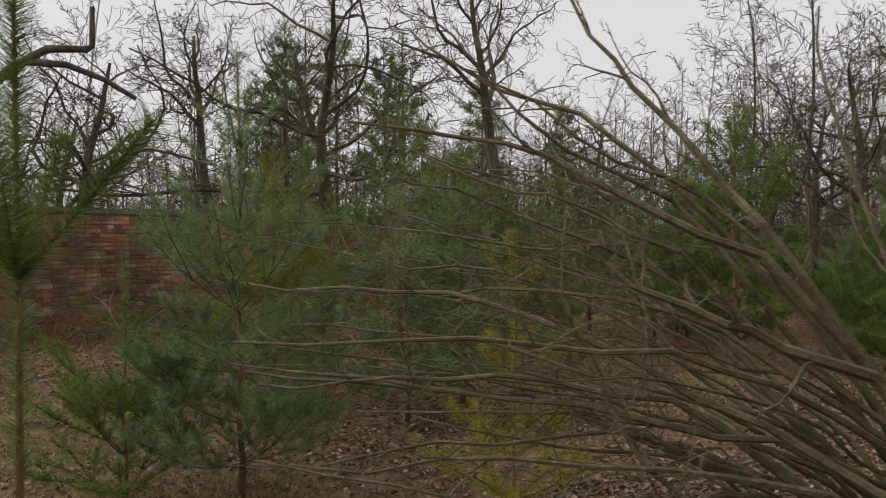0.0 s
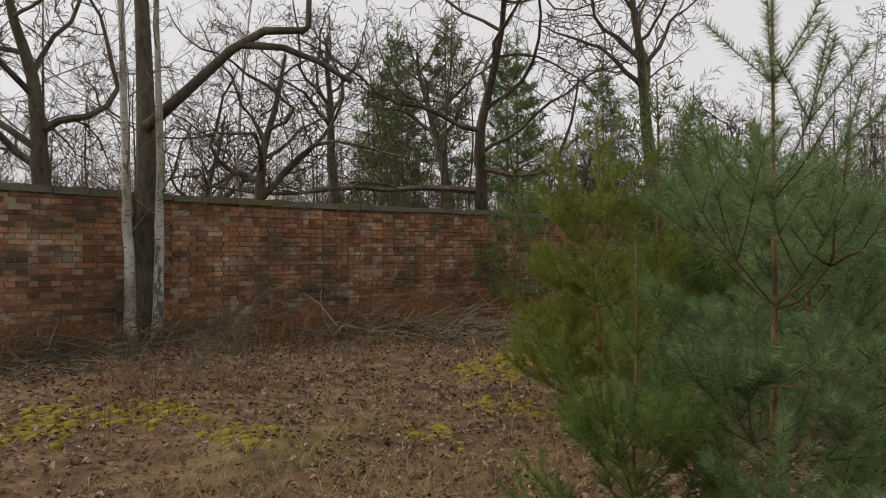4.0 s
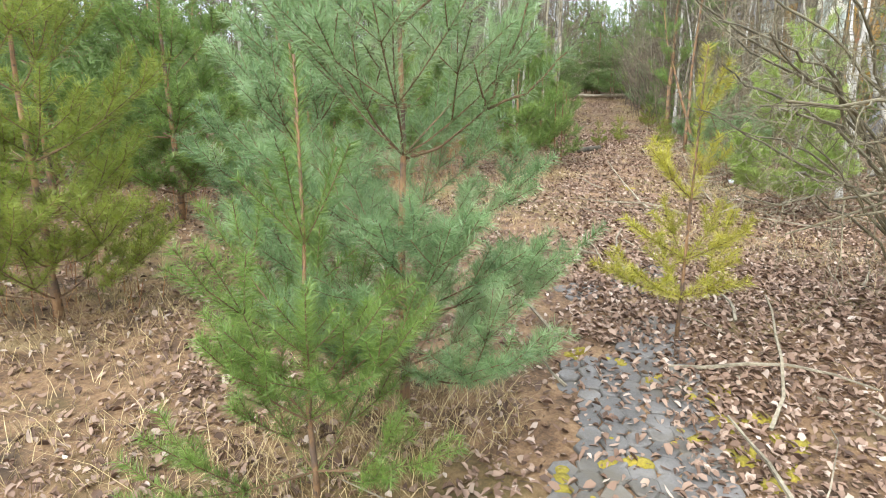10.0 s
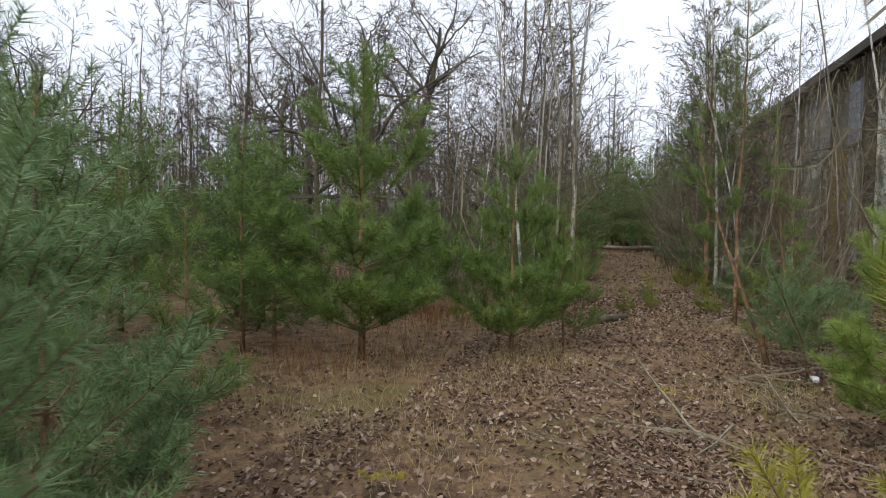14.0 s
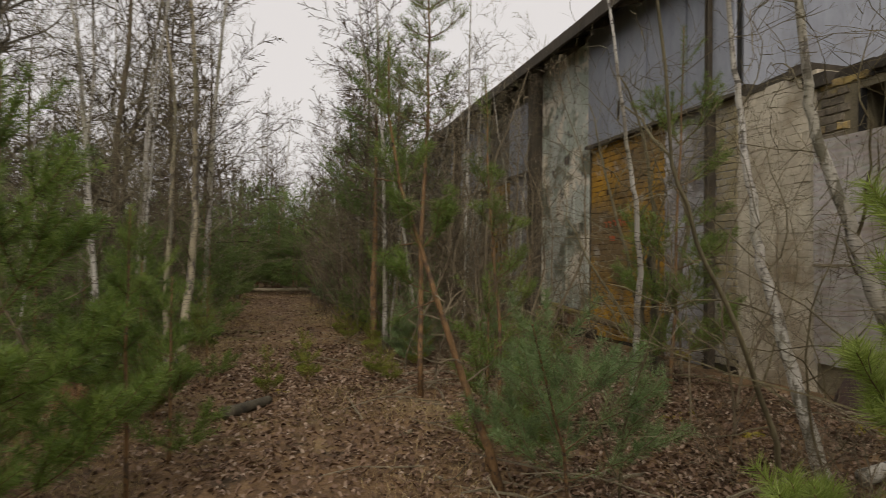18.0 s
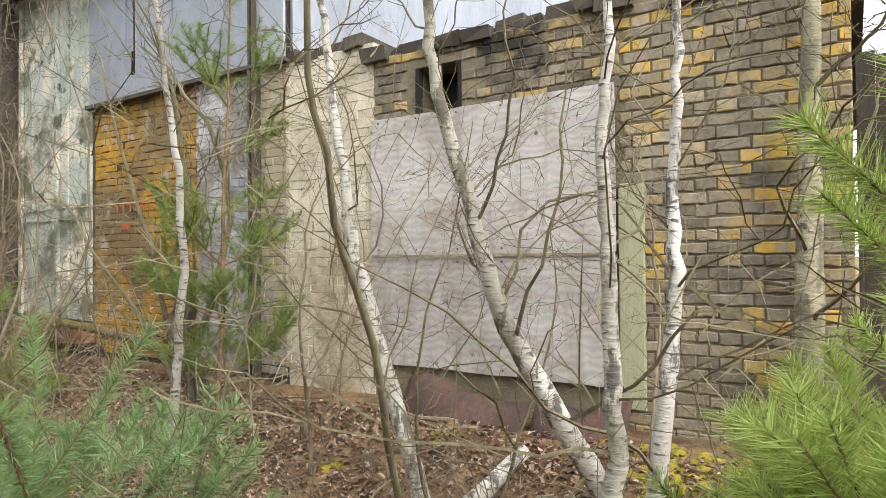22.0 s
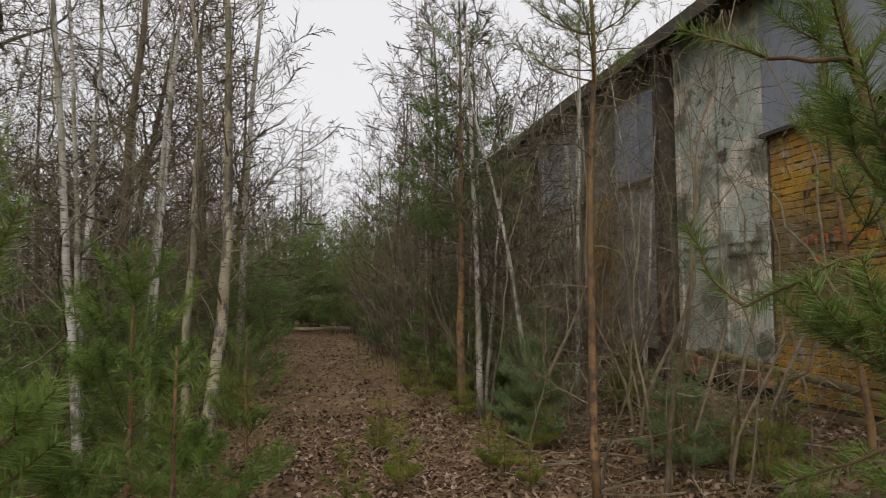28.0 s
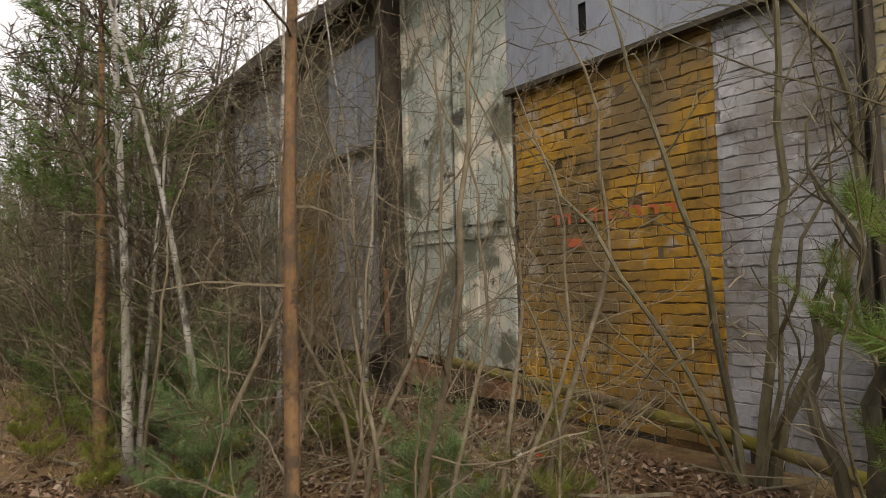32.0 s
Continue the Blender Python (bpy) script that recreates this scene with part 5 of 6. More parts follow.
birch_stem("thin olive grey stem leaning among the birches", 53, [(5.05, 1.75, 0.05), (4.80, 2.10, 0.65), (4.55, 2.53, 1.20), (4.44, 2.81, 1.57), (4.34, 3.02, 1.90)], 0.019, STEM, "grey bark")
birch_stem("upright white birch with grey patches", 54, [(3.93, 2.02, 0.02), (3.94, 2.04, 0.71), (3.94, 2.05, 1.06), (3.95, 2.06, 1.48), (3.96, 2.07, 1.75), (3.95, 2.07, 2.03), (3.94, 2.07, 2.30)], 0.042)
birch_stem("slender upright white birch", 55, [(4.03, 1.36, 0.08), (3.99, 1.34, 0.53), (3.93, 1.31, 1.03), (3.91, 1.30, 1.41), (3.92, 1.31, 1.74), (3.89, 1.30, 2.12), (3.89, 1.31, 2.55)], 0.050)
birch_stem("thick old birch at the corner of the wall", 56, [(3.52, 0.20, 0.2), (3.49, 0.15, 1.04), (3.47, 0.13, 1.78), (3.45, 0.12, 2.83)], 0.10, STEM, "old birch")
birch_stem("thin white birch before the whitewashed wall", 57, [(6.93, 1.62, 0.10), (6.79, 1.69, 0.77), (6.56, 1.79, 1.41), (6.42, 1.92, 1.98), (6.35, 2.04, 2.41), (6.28, 2.15, 2.81)], 0.034)
birch_stem("twin birch beside the path", 58, [(10.2, 5.80, 0.0), (10.3, 5.72, 1.0), (10.5, 5.68, 2.0), (10.45, 5.7, 3.2)], 0.068, BIRCH, "old birch")
birch_stem("twin birch beside the path", 59, [(10.25, 5.92, 0.0), (10.5, 6.0, 1.2), (10.75, 6.0, 2.4), (10.9, 6.0, 3.4)], 0.045, BIRCH, "old birch")
birch_stem("white birch at the edge of the wood", 60, [(13.7, 7.8, 0.0), (13.65, 7.8, 1.4), (13.7, 7.75, 3.0)], 0.07, BIRCH)
birch_stem("pale birch beside the boundary wall", 61, [(-5.38, 12.80, 0.2), (-5.40, 12.80, 1.5), (-5.46, 12.82, 3.0), (-5.5, 12.85, 4.6)], 0.085, BIRCH)
birch_stem("pale birch beside the boundary wall", 62, [(-5.06, 12.85, 0.2), (-5.04, 12.85, 1.5), (-5.02, 12.85, 3.0), (-5.08, 12.9, 4.6)], 0.08, BIRCH)


# ---- shrubs ----
def shrub(label, seed, base, stems, bark="shrub bark", spec=SAPLING):
    """A leafless shrub: rows of (end point, radius) for its main stems, each a part with its twigs."""
    rng = random.Random(seed)
    t = empty_thing("shrub", label, "shrub", base)
    b = Vector(base)
    for end, r in stems:
        e = Vector(end) - b
        n = 10
        side = e.cross(Vector((0, 0, 1))).normalized() * rng.uniform(-0.22, 0.22) * e.length
        pts = []
        for i in range(n + 1):
            f = i / n
            p = e * f + side * math.sin(math.pi * f) + Vector((0, 0, 0.13 * e.length * math.sin(math.pi * f ** 0.8)))
            pts.append(p + Vector((rng.gauss(0, 0.024), rng.gauss(0, 0.024), rng.gauss(0, 0.012))))
        g = Geo()
        g.tube(pts, taper(r, r * 0.22, n + 1), 6)
        sprout(rng, g, pts, r * 0.5, 0, spec)
        part("stem", g, MAT[bark], t)
    return t


def arching(t, base, runs, rng, bark, fine):
    """Branches of a shrub: each rises from the foot past a node and arches over to its tip."""
    for node, tip, r in runs:
        a, b = Vector(node) - base, Vector(tip) - base
        pts = []
        for i in range(15):
            f = i / 14
            p = Vector((a.x * 2 * f * (1 - f) * 1.1 + b.x * f * f, a.y * 2 * f * (1 - f) * 1.1 + b.y * f * f, a.z * (1 - (1 - f) ** 3) * (1 - f * f) + b.z * f * f))
            drift = drift + Vector((rng.gauss(0, 0.040), rng.gauss(0, 0.040), rng.gauss(0, 0.034))) if i else Vector()
            pts.append(p + drift * (1.0 - 0.5 * f))
        g = Geo()
        g.tube(pts, taper(r * 1.3, r * 0.25, len(pts)), 6)
        sprout(rng, g, pts[4:], r * 0.6, 0, fine, 0.0011)
        part("stem", g, MAT[bark], t)


def lichen_shrub():
    """The grey shrub whose crooked branches reach out beside the path."""
    rng = random.Random(18)
    base = Vector((0.30, 2.6, 0.0))
    t = empty_thing("shrub", "grey leafless shrub with crooked lichen-spotted branches", "shrub", base)
    runs = []
    for tip, r in (((-2.02, 4.52, 1.67), 0.013), ((-1.86, 4.48, 1.66), 0.013), ((-1.4, 4.36, 1.53), 0.012), ((-1.25, 4.5, 1.2), 0.011), ((-1.7, 4.3, 1.35), 0.011), ((-1.55, 4.45, 1.85), 0.012), ((-1.1, 4.4, 1.75), 0.012), ((-1.5, 4.1, 1.1), 0.010), ((-0.9, 4.45, 1.4), 0.011), ((-0.8, 4.3, 2.0), 0.013), ((-1.2, 4.0, 2.1), 0.013), ((-1.75, 4.45, 1.1), 0.009)):
        runs.append(((rng.uniform(-0.45, -0.2), rng.uniform(3.5, 3.8), tip[2] * rng.uniform(0.75, 0.95)), tip, r))
    arching(t, base, runs, rng, "grey bark", [(9, 0.30, 48, 0.22, 0.03, 6, 4, 0.25), (5, 0.42, 46, 0.24, 0.02, 4, 1, 0.2), (2, 0.5, 44, 0.2, 0.0, 2, 1, 0.2)])


lichen_shrub()


def sprawling_shrub():
    """A wide leafless shrub: stems rise from one foot, then arch over into long level branches that divide into twigs."""
    rng = random.Random(8)
    base = Vector((0.50, 2.6, 0.0))
    t = empty_thing("shrub", "sprawling leafless shrub with long arching tan branches", "shrub", base)
    fine = [(6, 0.36, 46, 0.30, 0.03, 7, 4, 0.25), (5, 0.42, 50, 0.30, 0.02, 5, 3, 0.2), (3, 0.5, 48, 0.26, 0.0, 3, 1, 0.2)]
    runs = []
    for _ in range(11):
        node = (rng.uniform(-0.7, 0.1), rng.uniform(2.75, 3.35), rng.uniform(0.7, 1.35))
        tip = (rng.uniform(-2.25, -1.35), rng.uniform(3.0, 4.0), node[2] + rng.uniform(-0.15, 0.30))
        runs.append((node, tip, rng.uniform(0.010, 0.019)))
    for _ in range(8):
        node = (rng.uniform(-0.9, -0.5), rng.uniform(2.9, 3.4), rng.uniform(0.9, 1.6))
        tip = (rng.uniform(-2.35, -1.2), rng.uniform(3.95, 4.5), node[2] + rng.uniform(-0.2, 0.5))
        runs.append((node, tip, rng.uniform(0.010, 0.020)))
    for node, tip, r in (((-0.55, 3.05, 1.35), (-1.5, 3.7, 2.45), 0.016), ((-0.45, 3.1, 1.6), (-1.25, 3.6, 2.25), 0.015), ((-0.5, 3.0, 1.5), (-1.2, 3.9, 2.05), 0.013), ((-0.35, 3.0, 1.5), (-0.6, 3.9, 2.9), 0.026), ((-0.75, 2.75, 1.25), (-1.15, 3.1, 1.60), 0.030), ((-0.6, 2.9, 1.7), (-1.6, 3.9, 2.0), 0.022), ((-0.4, 3.3, 1.9), (-1.2, 4.3, 2.7), 0.020), ((-1.30, 2.95, 0.55), (-1.0, 3.45, 1.75), 0.014), ((-0.3, 2.8, 1.2), (0.3, 3.4, 2.6), 0.018)):
        runs.append((node, tip, r))
    arching(t, base, runs, rng, "shrub bark", fine)


sprawling_shrub()
shrub("grey multi-stemmed bush before the ochre wall", 72, (8.55, 0.42, 0.20),
      [((8.30, 0.95, 3.3), 0.042), ((8.15, 1.1, 3.6), 0.036), ((9.2, 0.9, 3.5), 0.028), ((9.9, 0.9, 2.75), 0.020), ((7.9, 0.9, 2.6), 0.020), ((9.4, 1.0, 1.5), 0.012), ((8.2, 1.0, 1.6), 0.014), ((10.4, 0.8, 1.5), 0.012)], "grey bark",
      [(6, 0.34, 48, 0.20, 0.05, 7, 4, 0.3), (6, 0.45, 44, 0.2, 0.03, 4, 1, 0.2), (3, 0.5, 42, 0.2, 0.0, 2, 1, 0.2)])
shrub("dark crooked double stem by the whitewashed wall", 73, (7.86, 0.75, 0.2), [((7.92, 0.9, 2.05), 0.05), ((7.82, 0.92, 1.7), 0.045)], "oak bark", [(2, 0.3, 45, 0.1, 0.05, 4, 3, 0.5)])

SAPS = {
    "a": lambda: bare_tree("sapling", "thin leafless sapling in the thicket", "sapling", 81, 3.6, 0.020, SAPLING, MAT["thicket bark"], MAT["thicket bark"], 0.11, group="thicket saplings", limbs=False, finest=0.002),
    "b": lambda: bare_tree("sapling", "crooked leafless sapling in the thicket", "sapling", 82, 2.8, 0.015, SAPLING, MAT["shrub bark"], MAT["thicket bark"], 0.15, group="thicket saplings", limbs=False, finest=0.002),
    "c": lambda: bare_tree("sapling", "slim birch sapling with pale stem", "sapling", 83, 5.0, 0.028, BIRCH, MAT["birch"], MAT["grey bark"], 0.03, (0.06, 0.03), group="thicket saplings", limbs=False, finest=0.002),
}
rng = random.Random(99)
SAP_SPOTS = [(11.3, 1.95, 0, 1, "a"), (11.5, 1.35, 60, 1, "b"), (11.55, 0.85, 10, 1.0, "a"), (10.2, 1.25, 0, 0.8, "b"), (12.4, 1.5, 99, 1.0, "b"), (9.2, 1.6, 45, 0.6, "b"), (12.0, 2.9, 15, 0.9, "a"), (5.8, 2.4, 0, 0.6, "b"), (3.2, 2.0, 0, 0.7, "b"), (6.4, 1.0, 80, 0.7, "a"), (3.9, 5.9, 0, 0.4, "b")]
for i in range(14):
    SAP_SPOTS.append((rng.uniform(7.4, 12.6), rng.uniform(0.6, 3.0), rng.uniform(0, 360), rng.uniform(0.4, 0.95), rng.choice("aabb")))
for i in range(14):
    SAP_SPOTS.append((rng.uniform(3.4, 7.4), rng.uniform(0.7, 2.7), rng.uniform(0, 360), rng.uniform(0.3, 0.8), rng.choice("aabb")))
for i in range(90):
    SAP_SPOTS.append((12.2 + 22 * rng.random() ** 1.6, rng.uniform(0.5, 3.0), rng.uniform(0, 360), rng.uniform(0.75, 1.3), rng.choice("aabcc")))
SAP_SPOTS += [(9.6, 6.5, 20, 1.3, "c"), (11.6, 6.6, 250, 1.4, "c"), (9.0, 6.9, 300, 1.2, "a"), (12.8, 6.3, 10, 1.3, "a")]
for i in range(60):
    SAP_SPOTS.append((rng.uniform(9, 30), rng.uniform(6.4, 11), rng.uniform(0, 360), rng.uniform(0.7, 1.3), rng.choice("abc")))
for i in range(11):
    SAP_SPOTS.append((rng.uniform(8.9, 13.2), rng.uniform(1.3, 3.1), rng.uniform(0, 360), rng.uniform(0.85, 1.35), rng.choice("aaabc")))
scatter_fixed(SAPS, SAP_SPOTS)


def low_bush(seed, label):
    """A knee-high to chest-high bush of many thin stems."""
    rng = random.Random(seed)
    t = empty_thing("bush", label, "bush", group="low bushes")
    for _ in range(7):
        h = rng.uniform(0.5, 1.4)
        q = wander(rng, (rng.gauss(0, 0.07), rng.gauss(0, 0.07), -0.03), (rng.gauss(0, 0.55), rng.gauss(0, 0.55), 1), h, 7, 0.22, 0.03)
        g = Geo()
        g.tube(q, taper(0.006, 0.0018, 8), 4, False)
        sprout(rng, g, q, 0.004, 0, [(11, 0.5, 56, 0.22, 0.04, 4, 1, 0.1), (5, 0.45, 50, 0.25, 0.02, 2, 1, 0.2)], 0.0013)
        part("stem", g, MAT["thicket bark"], t)
    return t


BUSHES = {"a": lambda: low_bush(61, "low leafless bush of thin brown stems"), "b": lambda: low_bush(62, "spreading leafless bush of tan twigs")}
rng = random.Random(64)
BUSH_SPOTS = [(rng.uniform(8.0, 14.5), rng.uniform(0.9, 3.1), rng.uniform(0, 360), rng.uniform(0.5, 1.3), rng.choice("ab")) for _ in range(11)]
BUSH_SPOTS += [(rng.uniform(4.0, 8.0), rng.uniform(0.9, 2.7), rng.uniform(0, 360), rng.uniform(0.35, 0.8), rng.choice("ab")) for _ in range(11)]
BUSH_SPOTS += [(rng.uniform(8.5, 16.0), rng.uniform(6.0, 8.0), rng.uniform(0, 360), rng.uniform(0.5, 1.2), rng.choice("ab")) for _ in range(14)]
BUSH_SPOTS += [(rng.uniform(-8.0, 1.0), rng.uniform(9.0, 12.5), rng.uniform(0, 360), rng.uniform(0.5, 1.0), rng.choice("ab")) for _ in range(12)]
scatter_fixed(BUSHES, BUSH_SPOTS)
rng = random.Random(65)
SEED_SPOTS = [(rng.uniform(8.2, 15.0), rng.choice((rng.uniform(2.9, 3.6), rng.uniform(5.6, 6.4))), rng.uniform(0, 360), rng.uniform(0.5, 1.0), "c") for _ in range(16)]
SEED_SPOTS += [(rng.uniform(7.5, 13.5), rng.uniform(1.2, 2.8), rng.uniform(0, 360), rng.uniform(0.5, 1.1), "c") for _ in range(9)]
scatter_fixed({"c": PINES["c"]}, SEED_SPOTS)

# ---- the wood around ----
WOOD = {
    "oak": lambda: bare_tree("oak_tree", "gnarled leafless oak with crooked limbs", "oak tree", 91, 7.0, 0.26, OAK, MAT["oak bark"], MAT["oak bark"], 0.07, group="bare oaks", limbs=False, finest=0.0075, stout=(0.35, 0.62)),
    "oak2": lambda: bare_tree("oak_tree", "spreading leafless oak behind the wall", "oak tree", 92, 7.5, 0.24, OAK, MAT["oak bark"], MAT["oak bark"], 0.10, group="bare oaks", limbs=False, finest=0.0075, stout=(0.35, 0.62)),
    "oak3": lambda: bare_tree("oak_tree", "great leafless oak with a forked crown", "oak tree", 98, 9.5, 0.34, [(9, 0.62, 48, 0.2, 0.06, 10, 6, 0.60), (9, 0.5, 55, 0.28, 0.03, 7, 4, 0.12), (8, 0.5, 50, 0.3, 0.02, 4, 1, 0.12), (4, 0.5, 46, 0.25, 0.02, 2, 1, 0.15)], MAT["oak bark"], MAT["oak bark"], 0.05, group="bare oaks", limbs=False, finest=0.0075, stout=(0.42, 0.72)),
    "alder": lambda: bare_tree("alder_tree", "thin leafless forest tree", "bare tree", 93, 9.5, 0.09, ALDER, MAT["far bark"], MAT["far bark"], 0.035, group="forest trees", limbs=False, finest=0.009),
    "alder2": lambda: bare_tree("alder_tree", "thin leafless forest tree with brownish twigs", "bare tree", 94, 8.0, 0.075, ALDER, MAT["far bark"], MAT["far bark"], 0.05, group="forest trees", limbs=False, finest=0.009),
    "birch": lambda: bare_tree("birch_tree", "slender leafless birch in the wood", "birch tree", 95, 10.0, 0.075, BIRCH, MAT["birch"], MAT["far bark"], 0.025, group="forest birches", limbs=False, finest=0.008),
    "birch2": lambda: bare_tree("birch_tree", "slender leafless birch with a leaning trunk", "birch tree", 96, 8.0, 0.06, BIRCH, MAT["birch"], MAT["far bark"], 0.03, (0.10, 0.05), group="forest birches", limbs=False, finest=0.008),
}
WOOD_SPOTS = [
    (-7.2, 16.5, 0, 1.0, "oak"), (8.0, 19.1, 40, 1.0, "oak3"), (0.0, 28.0, 80, 1.0, "oak3"), (5.5, 30.0, 10, 1.1, "oak3"), (-14.0, 30.0, 99, 1.0, "oak3"), (16.4, 10.9, 77, 0.75, "oak3"), (-9.9, 27.4, 10, 1.1, "alder"), (-5.8, 28.2, 200, 0.8, "oak2"),
    (15.9, 6.1, 0, 1.0, "birch"), (13.2, 7.2, 30, 0.9, "alder"), (15.2, 7.6, 90, 0.95, "alder2"), (17.8, 7.0, 200, 0.9, "alder"), (20.6, 7.3, 10, 1.0, "alder2"), (23.6, 6.9, 50, 1.0, "alder"), (18.6, 8.6, 80, 0.9, "birch"), (24.3, 13.3, 30, 1.0, "birch2"), (29.2, 18.7, 60, 1.0, "birch"), (27.5, 6.1, 80, 0.9, "birch2"), (25.5, 0.95, 10, 0.9, "birch2"), (21.2, 0.8, 200, 0.85, "birch2"), (27.0, 1.4, 70, 1.0, "birch"), (30.0, 1.2, 70, 1.0, "birch"), (18.5, 2.2, 150, 0.85, "birch"), (11.6, 2.5, 20, 0.62, "birch2"), (12.4, 2.9, 200, 0.66, "birch"), (13.4, 2.3, 80, 0.6, "alder2"), (15.6, 2.9, 300, 0.7, "alder"), (16.6, 2.4, 120, 0.7, "birch"), (20.2, 2.9, 40, 0.8, "alder2"), (14.6, 1.9, 150, 0.7, "birch2"),
    (12.5, 10.5, 0, 0.8, "oak"), (17.0, 9.8, 120, 0.75, "oak2"), (12.2, 13.5, 200, 0.8, "oak2"), (20.5, 12.0, 20, 0.85, "oak"),
]
rng = random.Random(7)
while len(WOOD_SPOTS) < 190:
    zone = rng.random()
    if zone < 0.42:
        x, y = rng.uniform(9, 55), rng.uniform(6.8, 26)
        if y > 14.0 + 0.4 * (x + 1.5) or y < 6.8 + 0.02 * x:
            continue
        kind = rng.choice(("birch", "birch2", "birch", "alder", "alder2", "alder", "oak"))
    elif zone < 0.84:
        x = rng.uniform(-26, 30)
        y = 17.5 + 0.4 * (x + 1.5) + rng.uniform(0, 1) ** 1.5 * 34
        kind = rng.choice(("alder", "alder2", "oak", "alder", "alder2", "birch", "oak2"))
    elif zone < 0.90:
        x, y = rng.uniform(33, 58), rng.uniform(0.8, 7.0)
        kind = rng.choice(("birch", "alder", "alder2"))
    else:
        x, y = rng.uniform(-14, 2.2), rng.uniform(-16, -2.0)
        kind = rng.choice(("birch", "alder", "alder2"))
    if any((x - a) ** 2 + (y - b) ** 2 < (9.0 if k == "oak3" else 2.2) for a, b, _, _, k in WOOD_SPOTS):
        continue
    WOOD_SPOTS.append((x, y, rng.uniform(0, 360), rng.uniform(0.75, 1.2), kind))
scatter_fixed(WOOD, WOOD_SPOTS)


def broken_oak():
    """The oak before the boundary wall, with a long limb that ends in a broken elbow."""
    t = bare_tree("oak_tree", "dark oak trunk with a broken elbow limb", "oak tree", 97, 9.0, 0.20, [(5, 0.5, 50, 0.2, 0.05, 7, 5, 0.6), (6, 0.5, 52, 0.24, 0.03, 4, 3, 0.2), (6, 0.5, 48, 0.26, 0.02, 3, 1, 0.15)], MAT["oak bark"], MAT["oak bark"], 0.02, finest=0.004, stout=(0.3, 0.5))
    stand(t, -5.3, 13.2)
    for name, pts, r in (("broken_limb", [(0.05, 0, 3.0), (0.6, -0.1, 3.55), (1.2, -0.25, 4.15), (1.65, -0.4, 4.42), (2.18, -0.5, 4.45)], 0.085), ("stub", [(2.13, -0.5, 4.42), (2.25, -0.52, 4.5), (2.26, -0.53, 5.1)], 0.06), ("broken_limb", [(1.35, -0.3, 4.22), (1.9, -0.42, 4.2), (2.4, -0.55, 4.0), (2.85, -0.65, 3.72)], 0.06)):
        g = Geo()
        g.tube(pts, taper(r, r * 0.6, len(pts)), 8)
        part(name, g, MAT["oak bark"], t, smooth=True)


broken_oak()


def far_woods():
    """The distant wood, too many stems to count."""
    rng = random.Random(17)
    g = Geo()
    for i in range(1300):
        a = rng.uniform(-0.72, 2.5)
        d = 40 + 55 * rng.random() ** 0.8
        x, y = 2 + d * math.cos(a), 4 + d * math.sin(a)
        if y < 0.6 and x < 48:
            continue
        h, r = rng.uniform(6, 12.5), rng.uniform(0.04, 0.10)
        lean = rng.gauss(0, 0.6)
        g.tube([(x, y, 0), (x + lean * 0.4, y, h * 0.5), (x + lean, y, h)], [r, r * 0.7, 0.02], 3, False)
        for k in range(34):
            f = rng.uniform(0.12, 0.98)
            t, ln = rng.uniform(0, 6.28), rng.uniform(0.8, 2.6) * (1.15 - 0.7 * f)
            p = Vector((x + lean * f, y, h * f))
            e = p + Vector((math.cos(t) * ln, math.sin(t) * ln, ln * rng.uniform(0.2, 1.2)))
            m = p.lerp(e, 0.5) + Vector((0, 0, -0.1 * ln))
            g.ribbon([p, m, e], 0.022, rng)
            for _ in range(2):
                g.ribbon([m, m + Vector((rng.gauss(0, 0.5), rng.gauss(0, 0.5), rng.uniform(0.0, 1.0)))], 0.016, rng)
    tagged(new("far_woods", g.mesh("far_woods", MAT["far bark"])), "distant leafless wood on the skyline", "woods", kind="stuff")


far_woods()


def undergrowth():
    """Leafless brush between the trees: thin upright twigs, too many to count."""
    rng = random.Random(23)
    g = Geo()
    made = 0
    while made < 3600:
        if made % 9 == 0:
            x, y = rng.uniform(14, 46), rng.uniform(0.5, 2.9)
        elif made % 9 == 1:
            x, y = rng.uniform(42, 62), rng.uniform(-1, 7.5)
        elif made % 2:
            x, y = rng.uniform(10, 60), rng.uniform(7.2, 30)
            if y < 7.0 + 0.03 * x:
                continue
        else:
            x = rng.uniform(-28, 45)
            y = 16.5 + 0.4 * (x + 1.5) + rng.random() ** 1.4 * 30
        far = math.hypot(x - 3, y - 4)
        made += 1
        for _ in range(7):
            p = Vector((x + rng.gauss(0, 0.35), y + rng.gauss(0, 0.35), ground_z(x, y)))
            h = rng.uniform(0.7, 3.2)
            q = wander(rng, p, (rng.gauss(0, 0.25), rng.gauss(0, 0.25), 1), h, 4, 0.10, 0.0)
            g.ribbon(q, 0.004 + 0.00022 * far, rng)
            for k in (1, 2, 3):
                w = Vector((rng.gauss(0, 0.3), rng.gauss(0, 0.3), rng.uniform(0.1, 0.5))) * (0.5 * h)
                g.ribbon([q[k], q[k] + w], 0.003 + 0.0002 * far, rng)
    tagged(new("undergrowth", g.mesh("undergrowth", MAT["far bark"])), "leafless brown brush between the forest trees", "undergrowth", kind="stuff")


undergrowth()


